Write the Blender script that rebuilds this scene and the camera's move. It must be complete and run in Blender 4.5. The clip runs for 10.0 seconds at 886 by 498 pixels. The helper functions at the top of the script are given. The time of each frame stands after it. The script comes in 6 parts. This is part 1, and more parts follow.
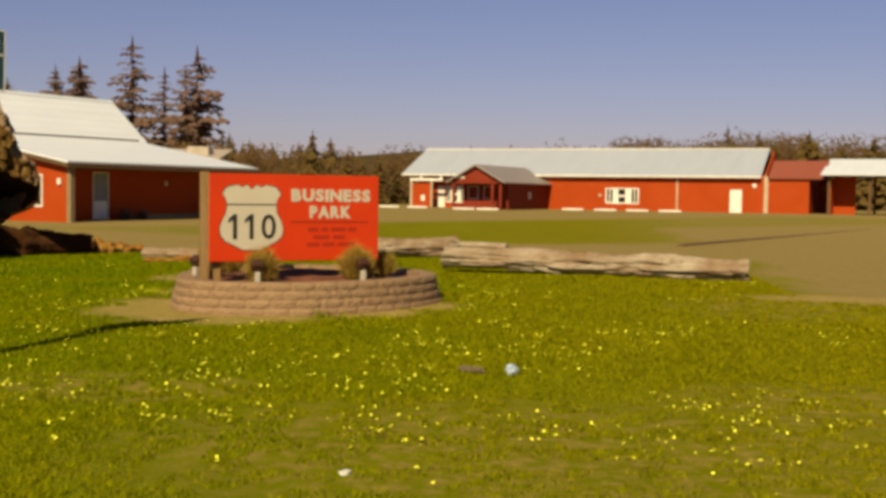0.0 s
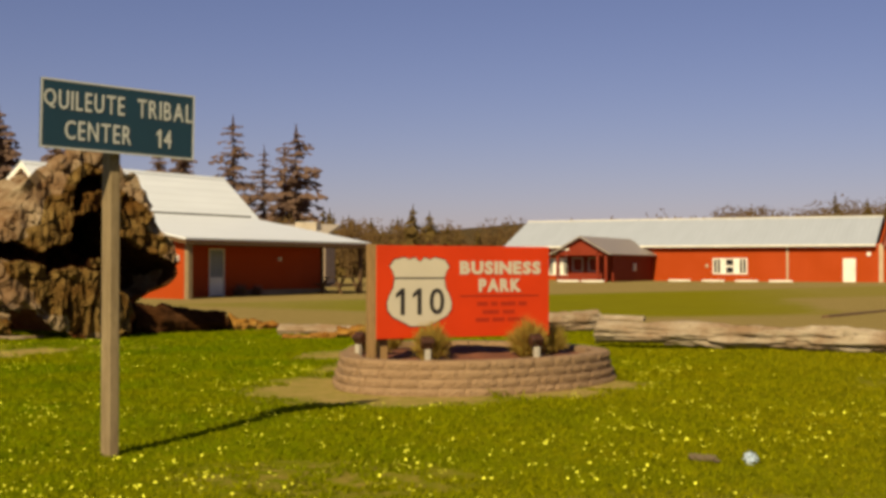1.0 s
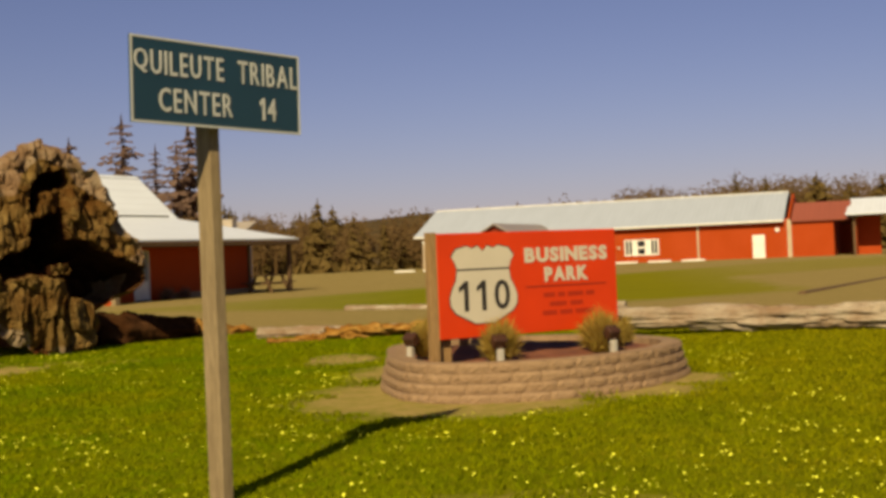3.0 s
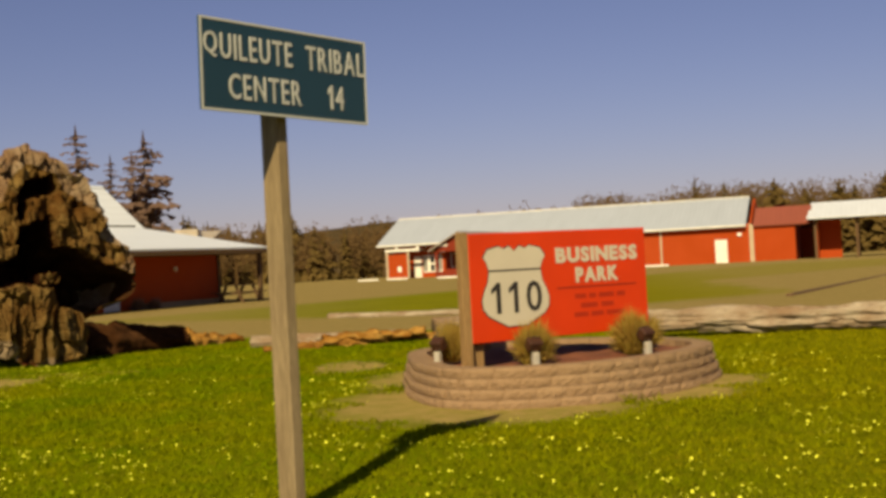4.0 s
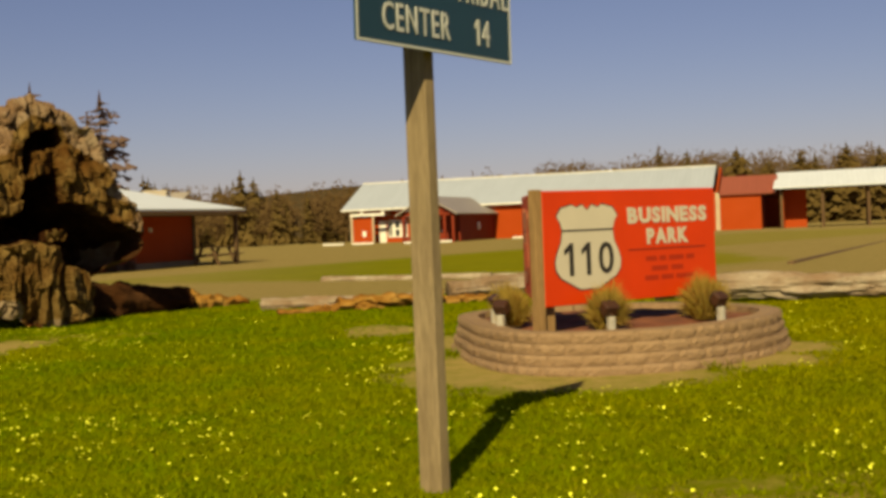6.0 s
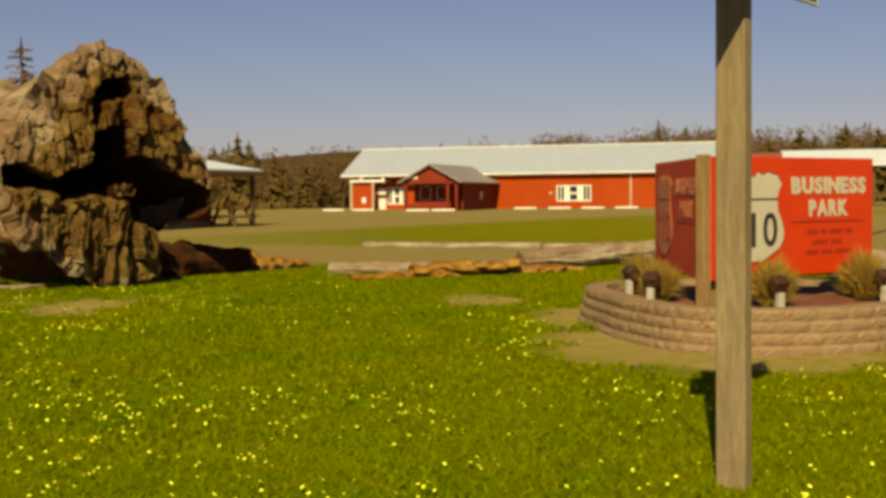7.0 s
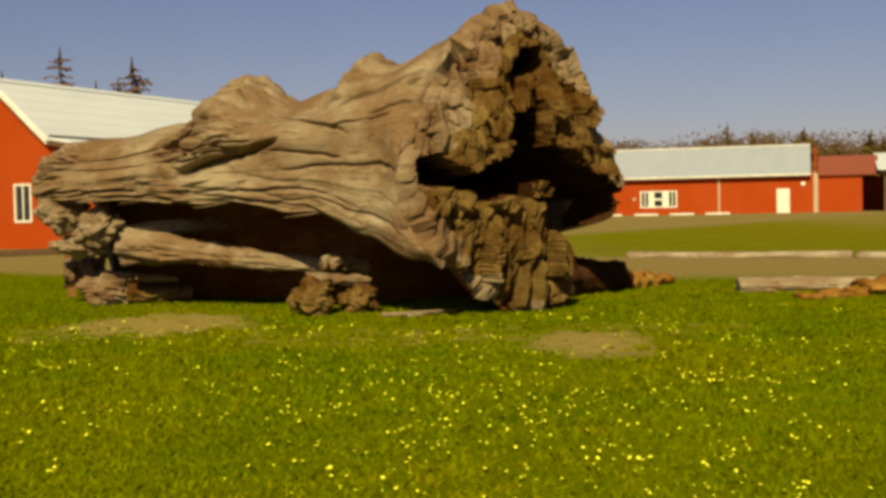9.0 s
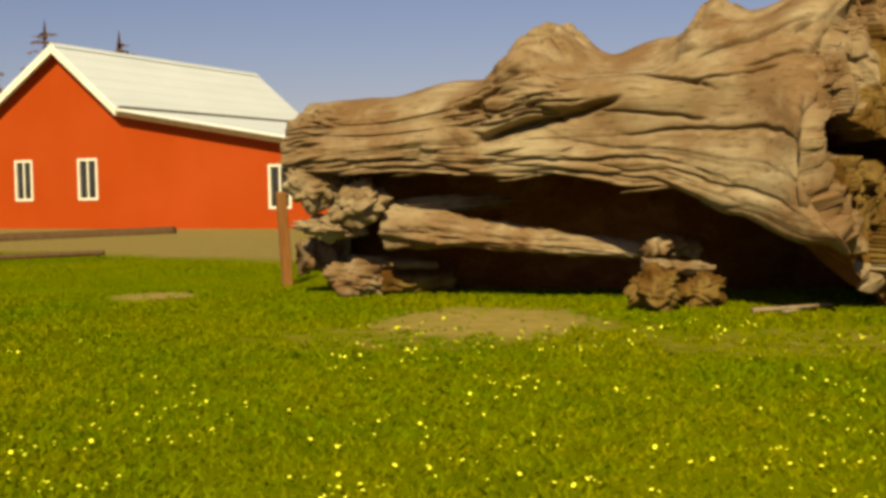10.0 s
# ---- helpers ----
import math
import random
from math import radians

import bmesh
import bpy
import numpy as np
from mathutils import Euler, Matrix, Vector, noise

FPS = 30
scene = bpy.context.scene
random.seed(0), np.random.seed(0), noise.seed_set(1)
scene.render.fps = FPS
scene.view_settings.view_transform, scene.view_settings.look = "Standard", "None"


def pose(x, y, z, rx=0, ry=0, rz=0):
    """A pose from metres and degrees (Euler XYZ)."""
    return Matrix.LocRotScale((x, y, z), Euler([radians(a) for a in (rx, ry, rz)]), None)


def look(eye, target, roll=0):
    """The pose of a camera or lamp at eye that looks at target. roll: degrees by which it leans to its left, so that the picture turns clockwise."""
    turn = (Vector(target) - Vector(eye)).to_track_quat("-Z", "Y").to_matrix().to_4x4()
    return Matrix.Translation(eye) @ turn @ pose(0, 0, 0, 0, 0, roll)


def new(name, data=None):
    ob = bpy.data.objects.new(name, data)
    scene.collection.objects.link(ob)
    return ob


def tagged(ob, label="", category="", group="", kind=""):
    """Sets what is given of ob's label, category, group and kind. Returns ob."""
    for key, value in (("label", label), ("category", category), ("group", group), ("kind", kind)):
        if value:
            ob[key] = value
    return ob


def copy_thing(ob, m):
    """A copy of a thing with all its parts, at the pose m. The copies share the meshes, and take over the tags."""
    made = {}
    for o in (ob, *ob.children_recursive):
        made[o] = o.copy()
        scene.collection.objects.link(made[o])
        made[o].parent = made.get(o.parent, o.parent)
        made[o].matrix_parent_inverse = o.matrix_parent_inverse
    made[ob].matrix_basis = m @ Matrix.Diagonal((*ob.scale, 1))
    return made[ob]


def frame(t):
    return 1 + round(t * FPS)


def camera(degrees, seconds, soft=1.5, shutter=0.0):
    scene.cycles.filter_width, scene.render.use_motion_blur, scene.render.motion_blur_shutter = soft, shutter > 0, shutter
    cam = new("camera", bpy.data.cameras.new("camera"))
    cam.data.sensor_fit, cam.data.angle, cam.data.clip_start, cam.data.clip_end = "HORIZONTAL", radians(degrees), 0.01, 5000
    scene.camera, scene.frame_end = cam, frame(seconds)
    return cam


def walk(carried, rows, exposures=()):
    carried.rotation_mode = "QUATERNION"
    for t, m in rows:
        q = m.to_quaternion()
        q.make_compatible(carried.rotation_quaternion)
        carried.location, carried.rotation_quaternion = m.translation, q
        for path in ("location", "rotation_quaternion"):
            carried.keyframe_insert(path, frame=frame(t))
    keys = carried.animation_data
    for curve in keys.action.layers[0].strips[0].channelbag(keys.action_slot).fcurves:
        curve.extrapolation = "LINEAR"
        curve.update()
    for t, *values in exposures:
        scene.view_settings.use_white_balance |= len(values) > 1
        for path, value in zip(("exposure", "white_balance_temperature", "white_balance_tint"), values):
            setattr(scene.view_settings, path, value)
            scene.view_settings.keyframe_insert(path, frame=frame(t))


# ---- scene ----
cam = camera(39.6, 10.0, soft=3.6)
PATH = [
    (0, (0.428, -0.868, 1.605), (0.354, 1.128, 1.515), 0.8),
    (0.5, (-0.135, -0.415, 1.593), (-0.221, 1.581, 1.498), 0.2),
    (0.8, (-0.475, -0.15, 1.579), (-0.629, 1.842, 1.556), 0.1),
    (1, (-0.702, 0.013, 1.574), (-0.924, 2.0, 1.602), 0.1),
    (1.2, (-0.927, 0.161, 1.58), (-1.176, 2.148, 1.638), -0.13),
    (1.5, (-1.254, 0.382, 1.6), (-1.486, 2.367, 1.654), -0.2),
    (1.8, (-1.561, 0.633, 1.61), (-1.717, 2.623, 1.748), 0.09),
    (2, (-1.768, 0.813, 1.611), (-1.872, 2.806, 1.746), -0.3),
    (2.2, (-1.986, 0.996, 1.611), (-2.063, 2.992, 1.690), -1.12),
    (2.5, (-2.321, 1.256, 1.607), (-2.381, 3.255, 1.617), -1.8),
    (2.7, (-2.538, 1.41, 1.6), (-2.601, 3.41, 1.616), -2.1),
    (3.8, (-3.537, 1.997, 1.542), (-3.503, 3.997, 1.534), -2.97),
    (4, (-3.673, 2.069, 1.537), (-3.639, 4.069, 1.56), -3.0),
    (4.3, (-3.848, 2.165, 1.536), (-3.797, 4.165, 1.582), -2.96),
    (4.5, (-3.95, 2.227, 1.535), (-3.899, 4.226, 1.562), -2.8),
    (5, (-4.186, 2.394, 1.524), (-4.113, 4.393, 1.546), -2.1),
    (6.3, (-5.202, 3.066, 1.501), (-5.077, 5.062, 1.458), -2.05),
    (6.5, (-5.492, 3.265, 1.491), (-5.357, 5.260, 1.470), -1.19),
    (6.8, (-6.013, 3.506, 1.49), (-5.876, 5.5, 1.412), -0.93),
    (7, (-6.45, 3.777, 1.488), (-6.311, 5.771, 1.402), -0.6),
    (7.5, (-7.586, 4.778, 1.535), (-7.458, 6.77, 1.408), -2.0),
    (7.8, (-8.367, 5.395, 1.467), (-8.223, 7.39, 1.404), -1.71),
    (8, (-8.935, 5.815, 1.43), (-8.815, 7.811, 1.378), -1.3),
    (8.2, (-9.533, 6.265, 1.432), (-9.398, 8.261, 1.348), -0.85),
    (8.5, (-10.475, 6.968, 1.441), (-10.355, 8.963, 1.361), -0.5),
    (9, (-12.191, 8.2, 1.454), (-12.063, 10.194, 1.384), -1.2),
    (9.3, (-13.376, 9.11, 1.453), (-13.278, 11.105, 1.376), -1.56),
    (9.5, (-14.188, 9.727, 1.453), (-14.071, 11.722, 1.385), -1.7),
    (9.6, (-14.576, 10.014, 1.453), (-14.457, 12.009, 1.378), -1.19),
    (9.7, (-14.967, 10.291, 1.453), (-14.848, 12.285, 1.365), -1.24),
    (9.8, (-15.352, 10.558, 1.454), (-15.228, 12.552, 1.350), -1.18),
    (9.9, (-15.743, 10.823, 1.455), (-15.593, 12.814, 1.341), -1.11),
    (10, (-16.142, 11.09, 1.455), (-15.958, 13.079, 1.352), -1.0),
]
walk(cam, [(t, look(eye, target, roll)) for t, eye, target, roll in PATH],
     exposures=[(0.0, 0.45, 6600, 10), (4.0, 0.44, 6650, 9), (7.0, 0.44, 7050, 0), (9.0, 0.38, 7050, 0), (9.4, 0.60, 7050, 1), (10.0, 0.60, 7050, 1)])
SUN_DIR = Vector((0.250, 0.958, -0.744)).normalized()

# ---------- world, sun ----------
world = bpy.data.worlds.new("world")
scene.world = world
world.use_nodes = True
wn, wl = world.node_tree.nodes, world.node_tree.links
sky = wn.new("ShaderNodeTexSky")
sky.sky_type = "NISHITA"
sky.sun_disc = False
sky.sun_elevation = math.asin(-SUN_DIR.z)
sky.sun_rotation = math.atan2(-SUN_DIR.x, -SUN_DIR.y)
sky.air_density, sky.dust_density, sky.ozone_density = 1.0, 0.4, 3.0
sky_tint = wn.new("ShaderNodeMix")
sky_tint.data_type, sky_tint.blend_type = "RGBA", "MULTIPLY"
sky_tint.inputs["Factor"].default_value = 1.0
sky_tint.inputs["B"].default_value = (1.0, 0.80, 0.98, 1)
wl.new(sky.outputs[0], sky_tint.inputs["A"])
wl.new(sky_tint.outputs["Result"], wn["Background"].inputs["Color"])
wn["Background"].inputs["Strength"].default_value = 0.046

sun = new("sun", bpy.data.lights.new("sun", "SUN"))
sun.data.energy, sun.data.angle, sun.data.color = 4.8, radians(0.6), (1.0, 0.82, 0.50)
sun.matrix_world = look((0, 0, 60), Vector((0, 0, 60)) + SUN_DIR)


# ---------- helpers ----------
def ground_z(x, y):
    """The lie of the land: the road's edge low, the lawn and the yard a little higher."""
    z = 0.0 if y < 10 else 0.15 * (y - 10) / 15 if y < 25 else 0.15 + 0.17 * min(1, (y - 25) / 30)
    near = max(0.0, 1 - abs(y - 14) / 40)
    return z + 0.02 * near * noise.noise((x * 0.35, y * 0.35, 0.0))


def link_bm(name, bm, material, parent=None, label="", smooth=False):
    me = bpy.data.meshes.new(name)
    bm.normal_update()
    bm.to_mesh(me)
    bm.free()
    for m in (material if isinstance(material, (list, tuple)) else [material]):
        me.materials.append(m)
    if smooth:
        for p in me.polygons:
            p.use_smooth = True
    ob = new(name, me)
    if parent:
        ob.parent = parent
    if label:
        ob["label"] = label
    return ob


def part(name, bm, material, parent, label="", smooth=False):
    return link_bm(name, bm, material, parent, label, smooth)


def shared(name, me, parent, m):
    ob = new(name, me)
    ob.parent = parent
    ob.matrix_basis = m
    return ob


def empty(name, m, label, category, group="", kind=""):
    ob = new(name)
    ob.matrix_basis = m
    ob.empty_display_size = 0.2
    return tagged(ob, label, category, group, kind)


def add_box(bm, x0, y0, z0, x1, y1, z1, bevel=0.0, m=None):
    r = bmesh.ops.create_cube(bm, size=1, matrix=Matrix.Translation(((x0 + x1) / 2, (y0 + y1) / 2, (z0 + z1) / 2)) @ Matrix.Diagonal((x1 - x0, y1 - y0, z1 - z0, 1)))
    vs = r["verts"]
    if bevel:
        es = list({e for v in vs for e in v.link_edges})
        rb = bmesh.ops.bevel(bm, geom=es, offset=bevel, segments=1, affect="EDGES", profile=0.5)
        vs = list({v for f in rb["faces"] for v in f.verts} | {v for v in vs if v.is_valid})
    if m is not None:
        bmesh.ops.transform(bm, matrix=m, verts=[v for v in vs if v.is_valid])
    return vs


def box(x0, y0, z0, x1, y1, z1, bevel=0.0):
    bm = bmesh.new()
    add_box(bm, x0, y0, z0, x1, y1, z1, bevel)
    return bm


def prism(points, depth_from, depth_to, axis="y"):
    """A polygon in the plane across the axis, pushed from one depth to another."""
    bm = bmesh.new()
    def at(p, d):
        return (p[0], d, p[1]) if axis == "y" else (d, p[0], p[1]) if axis == "x" else (p[0], p[1], d)
    a = [bm.verts.new(at(p, depth_from)) for p in points]
    b = [bm.verts.new(at(p, depth_to)) for p in points]
    bm.faces.new(a)
    bm.faces.new(list(reversed(b)))
    n = len(points)
    for i in range(n):
        bm.faces.new((a[i], b[i], b[(i + 1) % n], a[(i + 1) % n]))
    bmesh.ops.recalc_face_normals(bm, faces=bm.faces)
    return bm


def slab(corners, thick):
    """A flat slab on four corners (upper face), with thickness down its normal."""
    bm = bmesh.new()
    c = [Vector(p) for p in corners]
    n = (c[1] - c[0]).cross(c[3] - c[0]).normalized()
    if n.z < 0:
        n = -n
    up = [bm.verts.new(p) for p in c]
    lo = [bm.verts.new(p - n * thick) for p in c]
    bm.faces.new(up)
    bm.faces.new(list(reversed(lo)))
    for i in range(4):
        bm.faces.new((up[i], lo[i], lo[(i + 1) % 4], up[(i + 1) % 4]))
    bmesh.ops.recalc_face_normals(bm, faces=bm.faces)
    return bm


def wall_with_holes(u0, u1, top, holes, thick, bottom=0.0):
    """A wall in the local xz plane from u0 to u1, its outer face at y = 0 and its thickness to +y.
    top(u) gives its upper edge; holes are (u0, z0, u1, z1)."""
    us = sorted({u0, u1, *[h[0] for h in holes], *[h[2] for h in holes], *top.keys()})
    us = [u for u in us if u0 <= u <= u1]
    ks = sorted(top)
    def top_at(u):
        for a, b in zip(ks, ks[1:]):
            if a <= u <= b:
                return top[a] + (top[b] - top[a]) * (u - a) / (b - a)
        return top[ks[0]] if u < ks[0] else top[ks[-1]]
    bm = bmesh.new()
    for a, b in zip(us, us[1:]):
        zs = [bottom]
        for h in holes:
            if h[0] <= a + 1e-6 and h[2] >= b - 1e-6:
                zs += [h[1], h[3]]
        zs.sort()
        spans = []
        lo = zs[0]
        for i in range(1, len(zs), 2):
            spans.append((lo, zs[i]))
            lo = zs[i + 1]
        for z0, z1 in spans:
            if z1 - z0 > 1e-4:
                add_box(bm, a, 0, z0, b, thick, z1)
        pts = [(a, lo), (b, lo), (b, top_at(b)), (a, top_at(a))]
        fr = [bm.verts.new((p[0], 0, p[1])) for p in pts]
        bk = [bm.verts.new((p[0], thick, p[1])) for p in pts]
        bm.faces.new(fr)
        bm.faces.new(list(reversed(bk)))
        for i in range(4):
            bm.faces.new((fr[i], bk[i], bk[(i + 1) % 4], fr[(i + 1) % 4]))
    bmesh.ops.remove_doubles(bm, verts=bm.verts, dist=1e-4)
    inner = [f for f in bm.faces if sum(1 for g in bm.faces if g is not f and (g.calc_center_median() - f.calc_center_median()).length < 1e-4)] if len(bm.faces) < 200 else []
    bmesh.ops.delete(bm, geom=inner, context="FACES_ONLY")
    bmesh.ops.recalc_face_normals(bm, faces=bm.faces)
    return bm


def moved(bm, m):
    bmesh.ops.transform(bm, matrix=m, verts=bm.verts)
    return bm


# ---------- materials ----------
class Mat:
    """A small builder for node materials."""
    def __init__(self, name, roughness=0.8, metal=0.0, spec=0.3):
        self.m = bpy.data.materials.new(name)
        self.m.use_nodes = True
        self.n, self.l = self.m.node_tree.nodes, self.m.node_tree.links
        self.b = self.n["Principled BSDF"]
        self.b.inputs["Roughness"].default_value = roughness
        self.b.inputs["Metallic"].default_value = metal
        self.b.inputs["Specular IOR Level"].default_value = spec
        self.co = self.n.new("ShaderNodeTexCoord").outputs["Object"]

    def world_co(self):
        self.co = self.n.new("ShaderNodeNewGeometry").outputs["Position"]
        return self

    def mapped(self, scale, turn=(0, 0, 0)):
        k = self.n.new("ShaderNodeMapping")
        k.inputs["Scale"].default_value = scale
        k.inputs["Rotation"].default_value = turn
        self.l.new(self.co, k.inputs["Vector"])
        return k.outputs[0]

    def noise(self, scale, detail=4, rough=0.6, co=None, distort=0.0):
        k = self.n.new("ShaderNodeTexNoise")
        k.inputs["Scale"].default_value, k.inputs["Detail"].default_value = scale, detail
        k.inputs["Roughness"].default_value, k.inputs["Distortion"].default_value = rough, distort
        self.l.new(co or self.co, k.inputs["Vector"])
        return k.outputs["Fac"]

    def voronoi(self, scale, co=None, feature="F1"):
        k = self.n.new("ShaderNodeTexVoronoi")
        k.feature = feature
        k.inputs["Scale"].default_value = scale
        self.l.new(co or self.co, k.inputs["Vector"])
        return k.outputs["Distance"]

    def ramp(self, fac, *stops):
        k = self.n.new("ShaderNodeValToRGB")
        e = k.color_ramp.elements
        while len(e) < len(stops):
            e.new(0.5)
        for el, (p, c) in zip(e, stops):
            el.position = p
            el.color = (*c, 1) if not isinstance(c, (int, float)) else (c, c, c, 1)
        self.l.new(fac, k.inputs[0])
        return k.outputs[0]

    def mix(self, fac, a, b, blend="MIX"):
        k = self.n.new("ShaderNodeMix")
        k.data_type, k.blend_type = "RGBA", blend
        for socket, v in ((k.inputs["Factor"], fac), (k.inputs["A"], a), (k.inputs["B"], b)):
            if isinstance(v, (int, float)):
                socket.default_value = v
            elif isinstance(v, tuple):
                socket.default_value = (*v, 1)
            else:
                self.l.new(v, socket)
        return k.outputs["Result"]

    def math(self, op, a, b=0.0, c=0.0):
        k = self.n.new("ShaderNodeMath")
        k.operation = op
        for s, v in zip(k.inputs, (a, b, c)):
            if isinstance(v, (int, float)):
                s.default_value = v
            else:
                self.l.new(v, s)
        return k.outputs[0]

    def random(self):
        return self.n.new("ShaderNodeObjectInfo").outputs["Random"]

    def island(self):
        return self.n.new("ShaderNodeNewGeometry").outputs["Random Per Island"]

    def color(self, c, albedo_scale=0.70):
        """Scales the whole colour evenly against the exposure, so shade comes out darker."""
        self.l.new(self.mix(1.0, c, (albedo_scale, albedo_scale, albedo_scale), "MULTIPLY"), self.b.inputs["Base Color"])
        return self

    def rough(self, r):
        self.l.new(r, self.b.inputs["Roughness"])
        return self

    def bump(self, h, strength=0.4, dist=0.02):
        k = self.n.new("ShaderNodeBump")
        k.inputs["Strength"].default_value, k.inputs["Distance"].default_value = strength, dist
        self.l.new(h, k.inputs["Height"])
        self.l.new(k.outputs[0], self.b.inputs["Normal"])
        return self


def plain(name, c, roughness=0.7, metal=0.0, vary=0.18, scale=6.0, spec=0.3, bump=0.15, albedo_scale=0.72):
    """Paint, plastic or metal with faint dirt at two scales."""
    k = Mat(name, roughness, metal, spec)
    big, fine = k.noise(scale * 0.25, 3), k.noise(scale * 6, 5)
    dark = tuple(v * (1 - vary) for v in c)
    light = tuple(min(1, v * (1 + vary * 0.5)) for v in c)
    col = k.mix(k.ramp(big, (0.3, 0.0), (0.7, 1.0)), dark, light)
    col = k.mix(k.ramp(fine, (0.35, 0.25), (0.6, 0.0)), col, dark)
    return k.color(col, albedo_scale).bump(fine, bump, 0.004).m


def painted_boards(name, c, pitch=0.3, rib=0.35):
    """Painted metal or board siding, with faint upright ribs and weathering."""
    k = Mat(name, 0.75, 0.0, 0.12)
    w = k.n.new("ShaderNodeTexWave")
    w.wave_type, w.bands_direction, w.wave_profile = "BANDS", "X", "SAW"
    w.inputs["Scale"].default_value = 1 / pitch / 3.18
    k.l.new(k.co, w.inputs["Vector"])
    streak = k.noise(1.0, 5, 0.6, k.mapped((2.2, 2.2, 0.25)))
    big = k.noise(0.35, 4)
    col = k.mix(k.ramp(streak, (0.3, 0.0), (0.75, 0.30)), c, tuple(v * 0.78 for v in c))
    col = k.mix(k.ramp(big, (0.4, 0.0), (0.75, 0.35)), col, tuple(min(1, v * 1.25 + 0.02) for v in c))
    return k.color(col).bump(w.outputs["Fac"], rib, 0.02).m


def metal_roof(name, c, pitch=0.4):
    k = Mat(name, 0.45, 0.0, 0.4)
    w = k.n.new("ShaderNodeTexWave")
    w.wave_type, w.bands_direction, w.wave_profile = "BANDS", "X", "SIN"
    w.inputs["Scale"].default_value = 1 / pitch / 3.18
    k.l.new(k.co, w.inputs["Vector"])
    streak = k.noise(1.0, 5, 0.6, k.mapped((1.6, 0.3, 0.3)))
    col = k.mix(k.ramp(streak, (0.35, 0.0), (0.8, 0.6)), c, tuple(v * 0.82 for v in c))
    seam = k.ramp(w.outputs["Fac"], (0.9, 0.0), (0.99, 0.25))
    col = k.mix(seam, col, tuple(v * 0.6 for v in c))
    return k.color(col, 0.88).bump(w.outputs["Fac"], 0.25, 0.02).m


def timber(name, dark, light, along=(1, 1, 0.12), scale=14.0, rough=0.85):
    """Sawn or weathered wood, its grain drawn out along one axis."""
    k = Mat(name, rough, 0.0, 0.25)
    co = k.mapped(along)
    grain, fine = k.noise(scale, 6, 0.65, co, 0.6), k.noise(scale * 5, 4, 0.6, co)
    big = k.noise(1.7, 3)
    col = k.ramp(grain, (0.28, dark), (0.72, light))
    col = k.mix(k.ramp(fine, (0.4, 0.35), (0.62, 0.0)), col, tuple(v * 0.55 for v in dark))
    col = k.mix(k.ramp(big, (0.35, 0.0), (0.8, 0.4)), col, tuple(v * 0.75 for v in light))
    return k.color(col).bump(k.math("ADD", grain, k.math("MULTIPLY", fine, 0.5)), 0.5, 0.012).m


